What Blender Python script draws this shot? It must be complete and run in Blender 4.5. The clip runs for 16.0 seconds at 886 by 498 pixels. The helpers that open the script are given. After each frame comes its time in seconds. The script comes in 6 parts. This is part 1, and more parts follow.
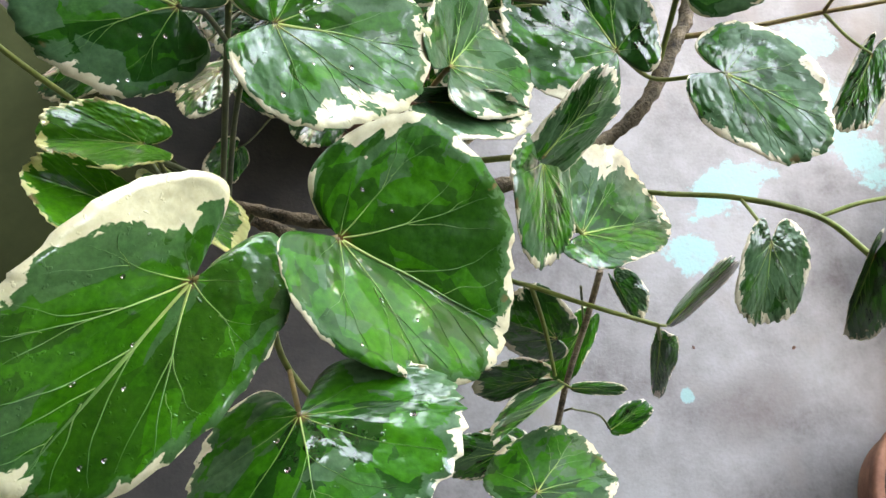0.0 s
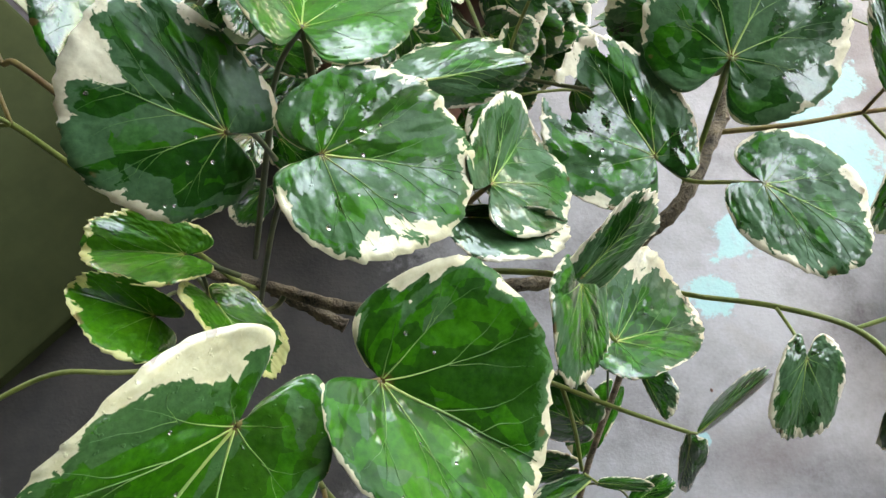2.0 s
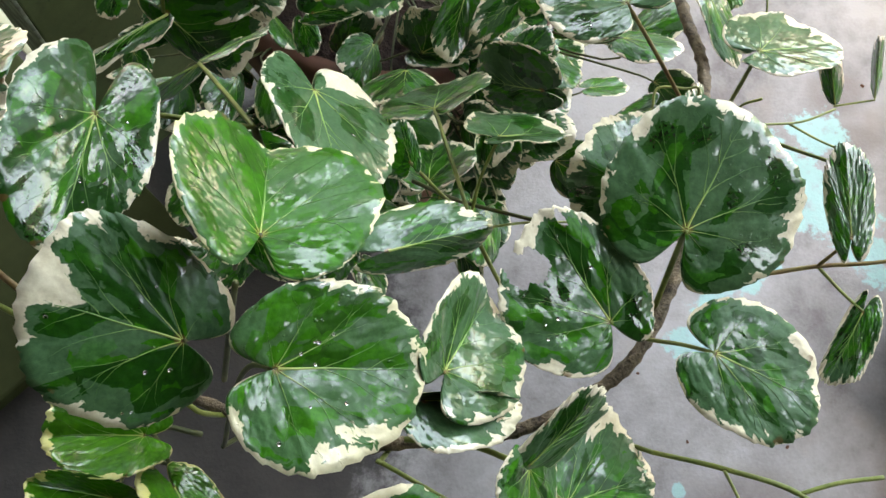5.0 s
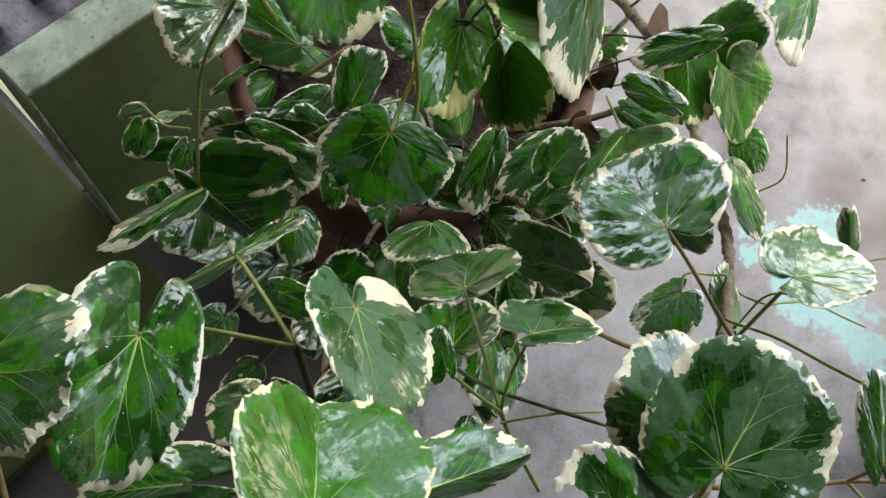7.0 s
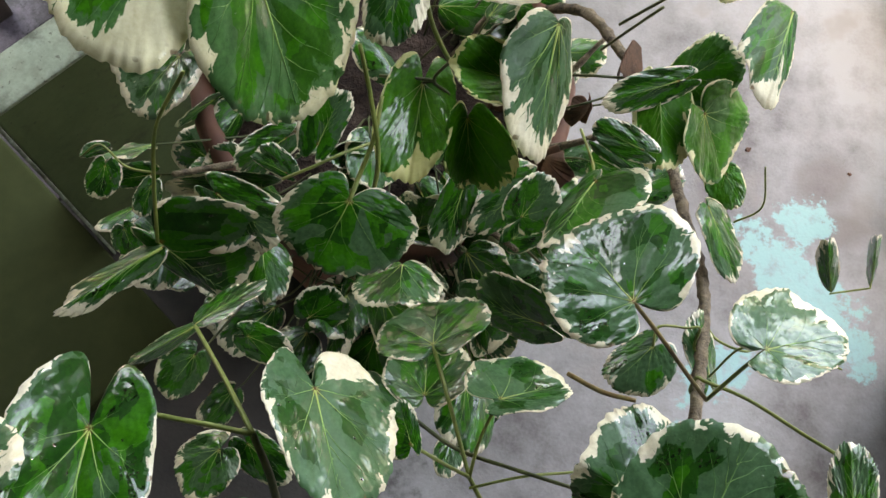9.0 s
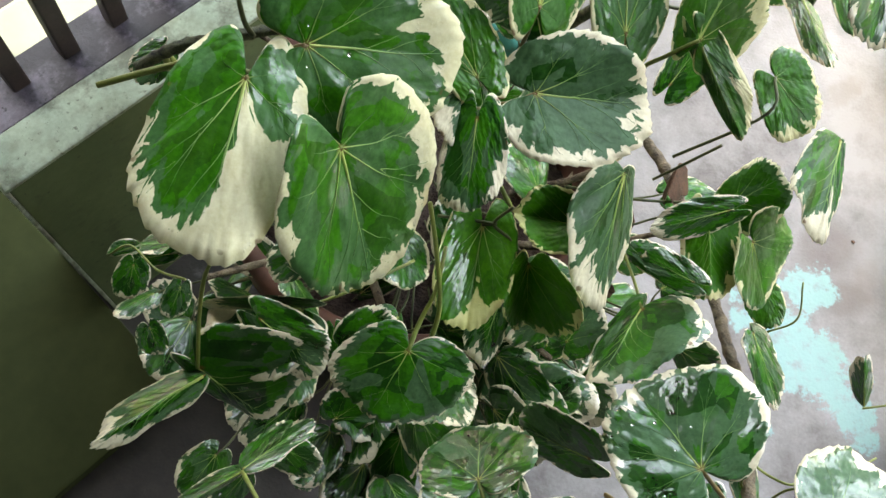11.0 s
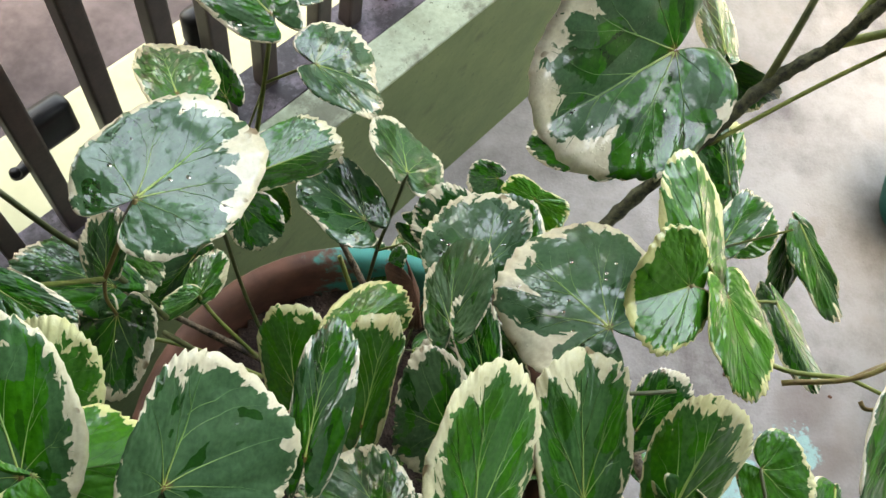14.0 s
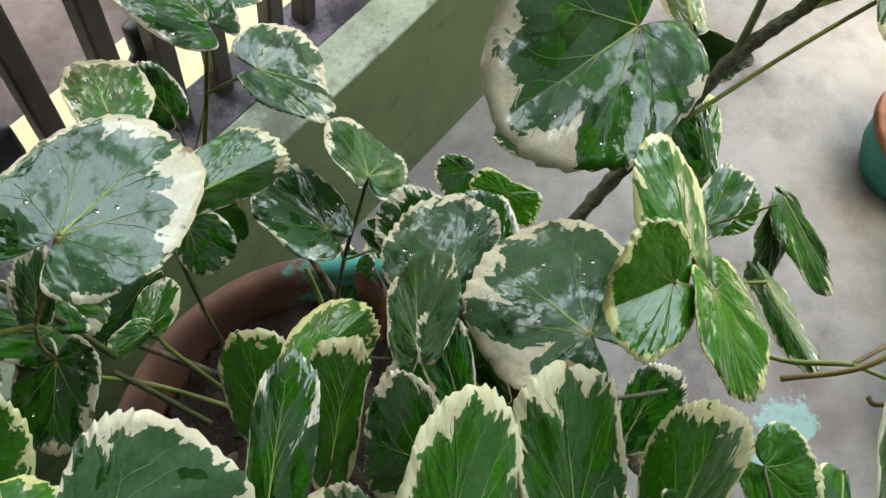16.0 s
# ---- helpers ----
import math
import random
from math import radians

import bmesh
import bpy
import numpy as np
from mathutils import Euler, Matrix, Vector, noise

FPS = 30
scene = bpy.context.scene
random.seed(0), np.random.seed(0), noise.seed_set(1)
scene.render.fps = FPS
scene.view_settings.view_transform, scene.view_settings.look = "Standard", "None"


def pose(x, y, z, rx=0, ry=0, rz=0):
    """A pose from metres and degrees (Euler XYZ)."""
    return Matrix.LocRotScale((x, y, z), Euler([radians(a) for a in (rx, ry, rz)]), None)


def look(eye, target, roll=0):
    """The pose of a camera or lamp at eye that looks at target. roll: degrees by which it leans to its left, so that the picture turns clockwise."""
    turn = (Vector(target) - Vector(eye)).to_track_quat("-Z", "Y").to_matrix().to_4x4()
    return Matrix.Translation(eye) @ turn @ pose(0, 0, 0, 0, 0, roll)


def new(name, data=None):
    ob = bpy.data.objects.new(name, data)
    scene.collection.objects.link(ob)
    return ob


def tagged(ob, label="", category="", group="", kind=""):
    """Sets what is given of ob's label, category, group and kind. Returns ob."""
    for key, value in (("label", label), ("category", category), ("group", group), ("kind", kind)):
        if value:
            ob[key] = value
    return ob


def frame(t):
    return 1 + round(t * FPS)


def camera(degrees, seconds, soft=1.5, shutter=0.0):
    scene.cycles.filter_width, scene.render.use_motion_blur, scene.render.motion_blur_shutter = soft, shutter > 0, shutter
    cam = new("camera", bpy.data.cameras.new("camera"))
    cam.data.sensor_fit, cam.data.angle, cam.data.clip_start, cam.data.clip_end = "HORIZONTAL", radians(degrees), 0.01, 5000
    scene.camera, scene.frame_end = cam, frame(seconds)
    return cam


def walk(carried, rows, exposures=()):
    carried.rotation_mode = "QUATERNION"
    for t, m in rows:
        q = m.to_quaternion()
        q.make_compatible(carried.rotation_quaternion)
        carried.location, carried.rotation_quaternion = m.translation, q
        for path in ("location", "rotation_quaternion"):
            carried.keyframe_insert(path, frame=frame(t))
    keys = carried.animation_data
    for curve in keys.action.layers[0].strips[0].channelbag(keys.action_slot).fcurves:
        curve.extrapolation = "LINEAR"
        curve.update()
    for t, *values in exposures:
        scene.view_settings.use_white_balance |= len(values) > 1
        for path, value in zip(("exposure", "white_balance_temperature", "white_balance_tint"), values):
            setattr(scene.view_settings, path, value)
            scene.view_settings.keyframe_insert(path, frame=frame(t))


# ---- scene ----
cam = camera(56.0, 16.0)
PATH = [
    (0, (0.06173, 0.04181, 1.39627), (0.13622, 0.34657, 0.44676), 12.131),
    (0.5, (0.05428, 0.05110, 1.39843), (0.11951, 0.34818, 0.44581), 11.337),
    (1, (0.04292, 0.06930, 1.40437), (0.10060, 0.36488, 0.45080), 10.453),
    (1.5, (0.03632, 0.08349, 1.40723), (0.09576, 0.38982, 0.45716), 10.912),
    (2, (0.05095, 0.09063, 1.41216), (0.10875, 0.40121, 0.46337), 10.794),
    (2.5, (0.06872, 0.10362, 1.41485), (0.12852, 0.41950, 0.46793), 10.784),
    (3, (0.07698, 0.11801, 1.42190), (0.13778, 0.43275, 0.47468), 10.333),
    (3.2, (0.07575, 0.12325, 1.42659), (0.12934, 0.43710, 0.47863), 8.908),
    (5.3, (0.06069, 0.18739, 1.46154), (0.12624, 0.49179, 0.51125), 14.249),
    (5.5, (0.05315, 0.19794, 1.46877), (0.11596, 0.50744, 0.51995), 13.808),
    (6, (0.04808, 0.21895, 1.47758), (0.11258, 0.54825, 0.53556), 13.820),
    (6.5, (0.03708, 0.24851, 1.49136), (0.10272, 0.58234, 0.55101), 13.937),
    (7, (0.03105, 0.27653, 1.48758), (0.10774, 0.61190, 0.54862), 16.076),
    (7.5, (0.04298, 0.30273, 1.48260), (0.13889, 0.62832, 0.54196), 19.293),
    (8, (0.04688, 0.32404, 1.48948), (0.13904, 0.64466, 0.54677), 18.147),
    (8.5, (0.04712, 0.33100, 1.48938), (0.15449, 0.62854, 0.54073), 22.354),
    (9, (0.04667, 0.33985, 1.49475), (0.13420, 0.64224, 0.54560), 18.379),
    (9.5, (0.03915, 0.34836, 1.50095), (0.12660, 0.66180, 0.55538), 17.805),
    (9.7, (0.02651, 0.36355, 1.50495), (0.10936, 0.68868, 0.56292), 16.546),
    (11.8, (-0.00683, 0.46226, 1.49410), (0.19210, 0.77821, 0.56641), 36.268),
    (12, (0.00164, 0.48197, 1.47939), (0.22772, 0.79081, 0.55554), 39.426),
    (12.5, (0.00556, 0.52867, 1.48519), (0.23993, 0.86873, 0.57446), 35.020),
    (13, (-0.00767, 0.57455, 1.48023), (0.18889, 0.92820, 0.56573), 29.394),
    (13.5, (-0.01358, 0.60787, 1.48874), (0.14908, 0.97101, 0.57131), 24.887),
    (14, (0.01573, 0.65135, 1.49374), (0.15779, 1.04553, 0.58575), 20.915),
    (14.5, (0.04164, 0.67749, 1.48883), (0.20887, 1.07258, 0.58554), 22.592),
    (15, (0.07314, 0.70624, 1.49127), (0.24383, 1.10158, 0.58873), 20.041),
    (15.5, (0.07147, 0.71343, 1.48443), (0.25104, 1.10371, 0.58141), 19.406),
    (16, (0.03264, 0.67454, 1.46740), (0.19206, 1.05587, 0.55682), 18.891),
]
EXPOSURE = [(0, 5.16, 10), (1.5, 5.00, 7), (3, 4.92, 8), (6, 4.60, 8), (9.5, 4.45, 10), (12, 4.84, 4), (13, 4.54, 4), (14, 4.24, 5), (16, 3.95, 3)]
walk(cam, [(t, look(eye, target, roll)) for t, eye, target, roll in PATH],
     exposures=[(t, stops - 0.17, 10000, tint) for t, stops, tint in EXPOSURE])

# ---- light ----
world = bpy.data.worlds.new("overcast_sky")
scene.world = world
world.use_nodes = True
wn = world.node_tree
sky = wn.nodes.new("ShaderNodeTexSky")
sky.sky_type = "NISHITA"
sky.sun_disc = False
sky.sun_elevation = radians(56)
sky.sun_rotation = radians(217)
sky.air_density, sky.dust_density, sky.ozone_density = 1.0, 6.0, 0.6
wn.links.new(sky.outputs[0], wn.nodes["Background"].inputs[0])
wn.nodes["Background"].inputs[1].default_value = 0.15
sun = bpy.data.lights.new("sun", "SUN")
sun.energy, sun.angle, sun.color = 0.5, radians(18), (1.0, 0.98, 0.94)
new("sun", sun).matrix_world = look((-0.69, -0.90, 1.7), (0, 0, 0))
# Edges of the unseen roof, moved to steer the sky's reflection.
ROOF_OUT, ROOF_END = 1.30, 1.20


# ---- materials ----
def material(name, rough=0.6):
    m = bpy.data.materials.new(name)
    m.use_nodes = True
    n, l = m.node_tree.nodes, m.node_tree.links
    b = n["Principled BSDF"]
    b.inputs["Roughness"].default_value = rough
    return m, n, l, b


def noise_tex(n, l, vec, scale, detail=3.0, rough=0.5, distort=0.0):
    t = n.new("ShaderNodeTexNoise")
    t.inputs["Scale"].default_value, t.inputs["Detail"].default_value = scale, detail
    t.inputs["Roughness"].default_value, t.inputs["Distortion"].default_value = rough, distort
    if vec is not None:
        l.new(vec, t.inputs["Vector"])
    return t.outputs["Fac"]


def ramp(n, l, fac, stops):
    r = n.new("ShaderNodeValToRGB")
    e = r.color_ramp.elements
    while len(e) < len(stops):
        e.new(0.5)
    for s, (p, c) in zip(e, stops):
        s.position = p
        s.color = (*c, 1) if len(c) == 3 else c
    l.new(fac, r.inputs["Fac"])
    return r.outputs["Color"]


def maths(n, l, op, a, b=None, clamp=False):
    m = n.new("ShaderNodeMath")
    m.operation, m.use_clamp = op, clamp
    for i, v in enumerate((a, b)):
        if v is None:
            continue
        if isinstance(v, (int, float)):
            m.inputs[i].default_value = v
        else:
            l.new(v, m.inputs[i])
    return m.outputs[0]


def mixed(n, l, fac, a, b):
    m = n.new("ShaderNodeMix")
    m.data_type = "RGBA"
    for sock, v in ((m.inputs[0], fac), (m.inputs[6], a), (m.inputs[7], b)):
        if isinstance(v, (int, float)):
            sock.default_value = v
        elif isinstance(v, tuple):
            sock.default_value = (*v, 1)
        else:
            l.new(v, sock)
    return m.outputs[2]


def bump(n, l, b, height, strength, distance):
    k = n.new("ShaderNodeBump")
    k.inputs["Strength"].default_value, k.inputs["Distance"].default_value = strength, distance
    l.new(height, k.inputs["Height"])
    l.new(k.outputs[0], b.inputs["Normal"])


def step(n, l, v, at, soft):
    m = n.new("ShaderNodeMapRange")
    m.interpolation_type = "SMOOTHSTEP"
    m.inputs[1].default_value, m.inputs[2].default_value = at - soft, at + soft
    l.new(v, m.inputs[0])
    return m.outputs[0]


def vector(n, l, x, y, z):
    c = n.new("ShaderNodeCombineXYZ")
    for i, v in enumerate((x, y, z)):
        if isinstance(v, (int, float)):
            c.inputs[i].default_value = v
        else:
            l.new(v, c.inputs[i])
    return c.outputs[0]


def voronoi(n, l, vec, scale, jitter=1.0):
    t = n.new("ShaderNodeTexVoronoi")
    t.inputs["Scale"].default_value, t.inputs["Randomness"].default_value = scale, jitter
    l.new(vec, t.inputs["Vector"])
    s = n.new("ShaderNodeSeparateColor")
    l.new(t.outputs["Color"], s.inputs[0])
    return s.outputs[0]


def leaf_material():
    """Variegated leaf: dark and grey-green blocks between the veins, a jagged cream margin, puckered wet skin."""
    m, n, l, b = material("variegated_leaf", 0.3)
    at = n.new("ShaderNodeAttribute")
    at.attribute_name = "leafdata"
    sp = n.new("ShaderNodeSeparateColor")
    l.new(at.outputs["Color"], sp.inputs[0])
    r, a, cream = sp.outputs[0], sp.outputs[1], sp.outputs[2]
    rnd = n.new("ShaderNodeObjectInfo").outputs["Random"]
    seed = maths(n, l, "MULTIPLY", rnd, 57.0)
    pos = n.new("ShaderNodeTexCoord").outputs["Object"]
    mul = lambda u, k: maths(n, l, "MULTIPLY", u, k)
    add = lambda u, k: maths(n, l, "ADD", u, k)
    # alpha: above 0 a young lime leaf, below 0 a greyer one
    lime = maths(n, l, "MAXIMUM", at.outputs["Alpha"], 0.0)
    ashen = maths(n, l, "MAXIMUM", mul(at.outputs["Alpha"], -1.0), 0.0)
    warp = add(mul(noise_tex(n, l, pos, 110.0, 3.0, 0.6), 0.16), -0.08)
    aw = add(a, mul(warp, 0.30))
    rw = add(r, warp)
    streak = noise_tex(n, l, vector(n, l, mul(aw, 20.0), mul(rw, 2.2), seed), 1.0, 3.0, 0.6)
    broad = noise_tex(n, l, vector(n, l, mul(a, 6.0), r, add(seed, 9.0)), 1.0, 1.5, 0.5)
    block = voronoi(n, l, vector(n, l, mul(aw, 24.0), mul(rw, 5.0), add(seed, 3.0)), 1.0)
    v = mul(maths(n, l, "POWER", r, 4.4), 0.59)
    v = add(add(v, cream), mul(mul(add(streak, -0.5), maths(n, l, "SUBTRACT", 1.55, mul(lime, 0.8))), maths(n, l, "ADD", mul(r, 1.7), -0.7, True)))
    v = add(v, add(mul(broad, 0.6), -0.30))
    v = add(v, add(mul(block, 0.24), -0.12))
    v = add(v, add(mul(noise_tex(n, l, pos, 150.0, 2.0, 0.5), 0.10), -0.05))
    margin = step(n, l, v, 0.50, 0.014)
    # greens in blocks whose edges run along the veins
    turn = mul(add(a, -0.5), math.tau)
    px = mul(maths(n, l, "SINE", turn), r)
    py = mul(maths(n, l, "COSINE", turn), r)
    c1 = voronoi(n, l, vector(n, l, mul(add(px, mul(warp, 0.6)), 2.6), mul(add(py, mul(warp, 0.6)), 2.2), add(seed, 21.0)), 1.0)
    c2 = voronoi(n, l, vector(n, l, mul(aw, 17.0), mul(rw, 5.5), add(seed, 33.0)), 1.0)
    tone = add(mul(c1, 0.70), mul(c2, 0.30))
    grey = step(n, l, add(tone, add(mul(ashen, 0.62), add(mul(cream, 0.30), mul(rnd, 0.20)))), 0.74, 0.03)
    grey = maths(n, l, "MAXIMUM", grey, step(n, l, add(v, mul(c2, 0.12)), 0.40, 0.02))
    mid = step(n, l, add(tone, mul(rnd, 0.16)), 0.42, 0.04)
    mott = noise_tex(n, l, pos, 420.0, 4.0, 0.6)
    cloud = noise_tex(n, l, pos, 60.0, 4.0, 0.6)
    shade = add(mul(mott, 0.5), mul(cloud, 0.5))
    dark = ramp(n, l, shade, [(0.36, (0.0035, 0.036, 0.004)), (0.64, (0.008, 0.066, 0.006))])
    half = ramp(n, l, shade, [(0.36, (0.008, 0.088, 0.004)), (0.64, (0.024, 0.165, 0.007))])
    pale = ramp(n, l, shade, [(0.36, (0.030, 0.084, 0.034)), (0.64, (0.062, 0.142, 0.062))])
    limed = ramp(n, l, shade, [(0.34, (0.022, 0.130, 0.005)), (0.66, (0.060, 0.255, 0.010))])
    limed = mixed(n, l, mul(mid, 0.5), limed, half)
    green = mixed(n, l, grey, mixed(n, l, mid, dark, half), pale)
    green = mixed(n, l, lime, green, limed)
    soft = noise_tex(n, l, pos, 70.0, 3.0, 0.55)
    creamy = ramp(n, l, add(mul(mott, 0.5), mul(soft, 0.5)), [(0.3, (0.58, 0.50, 0.33)), (0.7, (0.80, 0.74, 0.56))])
    creamy = mixed(n, l, mul(lime, 0.8), creamy, (0.62, 0.62, 0.20))
    col = mixed(n, l, margin, green, creamy)
    spots = noise_tex(n, l, pos, 95.0, 2.0, 0.5)
    brown = mul(step(n, l, spots, 0.69, 0.02), step(n, l, r, 0.93, 0.05))
    col = mixed(n, l, mul(brown, 0.8), col, (0.16, 0.085, 0.035))
    col = mixed(n, l, mul(maths(n, l, "SUBTRACT", 1.0, step(n, l, r, 0.045, 0.03)), 0.8), col, (0.20, 0.10, 0.035))
    l.new(col, b.inputs["Base Color"])
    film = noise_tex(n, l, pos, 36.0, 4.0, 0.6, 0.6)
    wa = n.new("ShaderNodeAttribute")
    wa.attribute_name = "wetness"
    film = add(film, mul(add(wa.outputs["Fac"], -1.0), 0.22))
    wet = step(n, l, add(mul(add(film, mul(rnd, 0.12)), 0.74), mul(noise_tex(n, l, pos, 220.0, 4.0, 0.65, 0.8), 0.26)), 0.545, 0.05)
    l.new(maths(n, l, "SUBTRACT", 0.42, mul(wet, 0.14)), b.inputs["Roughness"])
    b.inputs["Specular IOR Level"].default_value = 0.10
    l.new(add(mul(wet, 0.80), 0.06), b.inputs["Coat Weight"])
    b.inputs["Coat Roughness"].default_value = 0.05
    b.inputs["Coat IOR"].default_value = 1.85
    # puckers between the side veins, fine grain and beads of water
    cells = n.new("ShaderNodeTexVoronoi")
    cells.feature = "SMOOTH_F1"
    cells.inputs["Scale"].default_value, cells.inputs["Smoothness"].default_value = 1.0, 0.45
    l.new(vector(n, l, mul(px, 7.5), mul(py, 7.5), seed), cells.inputs["Vector"])
    pucker = maths(n, l, "SUBTRACT", 1.0, cells.outputs["Distance"])
    fine = noise_tex(n, l, pos, 190.0, 3.0, 0.55)
    bead = step(n, l, noise_tex(n, l, pos, 430.0, 1.0, 0.5), 0.70, 0.05)
    h = add(add(mul(pucker, 0.75), mul(fine, 0.22)), mul(mul(bead, wet), 0.20))
    bump(n, l, b, h, 0.5, 0.0016)
    k = n.new("ShaderNodeBump")
    k.inputs["Strength"].default_value, k.inputs["Distance"].default_value = 0.34, 0.0016
    l.new(h, k.inputs["Height"])
    l.new(k.outputs[0], b.inputs["Coat Normal"])
    return m


def vein_material():
    """Pale yellow-green at the leaf base, paling into the leaf's own green towards the margin."""
    m, n, l, b = material("leaf_vein", 0.45)
    at = n.new("ShaderNodeAttribute")
    at.attribute_name = "along"
    pos = n.new("ShaderNodeTexCoord").outputs["Object"]
    f = noise_tex(n, l, pos, 90.0, 3.0, 0.6)
    t = maths(n, l, "ADD", at.outputs["Fac"], maths(n, l, "MULTIPLY", maths(n, l, "SUBTRACT", f, 0.5), 0.3))
    l.new(ramp(n, l, t, [(0.0, (0.40, 0.46, 0.13)), (0.3, (0.24, 0.40, 0.11)), (0.7, (0.085, 0.20, 0.06)), (1.0, (0.03, 0.11, 0.03))]), b.inputs["Base Color"])
    b.inputs["Specular IOR Level"].default_value = 0.3
    return m


def plain(name, dark, light, scale, rough=0.6, relief=0.3, depth=0.001, detail=4.0, spec=0.4):
    m, n, l, b = material(name, rough)
    pos = n.new("ShaderNodeTexCoord").outputs["Object"]
    f = noise_tex(n, l, pos, scale, detail, 0.6)
    g = noise_tex(n, l, pos, scale * 7.3, 3.0, 0.6)
    k = maths(n, l, "ADD", maths(n, l, "MULTIPLY", f, 0.7), maths(n, l, "MULTIPLY", g, 0.3))
    l.new(ramp(n, l, k, [(0.35, dark), (0.65, light)]), b.inputs["Base Color"])
    b.inputs["Specular IOR Level"].default_value = spec
    bump(n, l, b, k, relief, depth)
    return m


def grimy(name, dark, light, scale, grime, blot, level, amount, rough=0.65, relief=0.4, depth=0.002):
    """Old paint with ragged dark blotches of grime and fine specks."""
    m, n, l, b = material(name, rough)
    pos = n.new("ShaderNodeTexCoord").outputs["Object"]
    f = noise_tex(n, l, pos, scale, 4.0, 0.6)
    g = noise_tex(n, l, pos, scale * 9.0, 4.0, 0.65)
    k = maths(n, l, "ADD", maths(n, l, "MULTIPLY", f, 0.7), maths(n, l, "MULTIPLY", g, 0.3))
    col = ramp(n, l, k, [(0.35, dark), (0.65, light)])
    big = step(n, l, noise_tex(n, l, pos, blot, 6.0, 0.72), level, 0.07)
    speck = step(n, l, noise_tex(n, l, pos, blot * 11.0, 3.0, 0.6), 0.66, 0.04)
    col = mixed(n, l, maths(n, l, "MULTIPLY", maths(n, l, "MAXIMUM", big, speck), amount), col, grime)
    l.new(col, b.inputs["Base Color"])
    b.inputs["Specular IOR Level"].default_value = 0.35
    bump(n, l, b, k, relief, depth)
    return m


def spot(n, l, pos, cx, cy, rx, ry, turn):
    """1 at the middle of an ellipse on the floor, falling to 0 at its rim."""
    s = n.new("ShaderNodeMapping")
    s.vector_type = "TEXTURE"
    s.inputs["Location"].default_value = (cx, cy, 0)
    s.inputs["Rotation"].default_value = (0, 0, radians(turn))
    s.inputs["Scale"].default_value = (rx, ry, 1)
    l.new(pos, s.inputs["Vector"])
    d = n.new("ShaderNodeVectorMath")
    d.operation = "LENGTH"
    l.new(s.outputs[0], d.inputs[0])
    return maths(n, l, "SUBTRACT", 1.0, d.outputs["Value"])


def concrete_material():
    """Trodden grey concrete with damp stains, splashes of old turquoise paint and a dirty patch darkened for shade."""
    m, n, l, b = material("stained_concrete", 0.65)
    pos = n.new("ShaderNodeNewGeometry").outputs["Position"]
    big = noise_tex(n, l, pos, 3.2, 4.0, 0.55)
    mid = noise_tex(n, l, pos, 14.0, 4.0, 0.6)
    fine = noise_tex(n, l, pos, 160.0, 3.0, 0.6)
    k = maths(n, l, "ADD", maths(n, l, "MULTIPLY", big, 0.55), maths(n, l, "MULTIPLY", mid, 0.35))
    k = maths(n, l, "ADD", k, maths(n, l, "MULTIPLY", fine, 0.1))
    col = ramp(n, l, k, [(0.36, (0.085, 0.074, 0.070)), (0.46, (0.182, 0.172, 0.168)), (0.58, (0.266, 0.258, 0.256))])
    stain = step(n, l, noise_tex(n, l, pos, 7.0, 3.0, 0.55), 0.63, 0.07)
    col = mixed(n, l, maths(n, l, "MULTIPLY", stain, 0.45), col, (0.17, 0.14, 0.12))
    for cx, cy, rx, ry, turn, amount in STAINS:
        e = spot(n, l, pos, cx, cy, rx, ry, turn)
        e = step(n, l, maths(n, l, "ADD", e, maths(n, l, "MULTIPLY", maths(n, l, "SUBTRACT", mid, 0.5), 1.2)), 0.25, 0.3)
        col = mixed(n, l, maths(n, l, "MULTIPLY", e, amount), col, (0.11, 0.085, 0.075))
    ragged = noise_tex(n, l, pos, 17.0, 6.0, 0.7)
    paint = None
    for cx, cy, rx, ry, turn in PAINT:
        e = spot(n, l, pos, cx, cy, rx, ry, turn)
        paint = e if paint is None else maths(n, l, "MAXIMUM", paint, e)
    p = maths(n, l, "ADD", maths(n, l, "MULTIPLY", paint, 0.8), maths(n, l, "MULTIPLY", maths(n, l, "SUBTRACT", ragged, 0.5), 2.2))
    mask = step(n, l, p, 0.06, 0.10)
    worn = step(n, l, noise_tex(n, l, pos, 34.0, 4.0, 0.7), 0.40, 0.14)
    mask = maths(n, l, "MULTIPLY", mask, maths(n, l, "ADD", maths(n, l, "MULTIPLY", worn, 0.5), 0.32))
    col = mixed(n, l, mask, col, (0.20, 0.40, 0.385))
    # Dirty patch round the shrub, blackened to include the foliage's shade.
    dirt_shade = step(n, l, maths(n, l, "ADD", maths(n, l, "MULTIPLY", spot(n, l, pos, -0.30, 0.42, 0.42, 0.56, 0), 1.0), maths(n, l, "MULTIPLY", maths(n, l, "SUBTRACT", ragged, 0.5), 0.9)), 0.05, 0.12)
    col = mixed(n, l, maths(n, l, "MULTIPLY", dirt_shade, 0.9), col, ramp(n, l, mid, [(0.35, (0.006, 0.0045, 0.0035)), (0.65, (0.024, 0.017, 0.013))]))
    l.new(col, b.inputs["Base Color"])
    l.new(maths(n, l, "ADD", maths(n, l, "MULTIPLY", mid, 0.4), 0.38), b.inputs["Roughness"])
    bump(n, l, b, maths(n, l, "ADD", mid, maths(n, l, "MULTIPLY", fine, 0.5)), 0.35, 0.004)
    return m


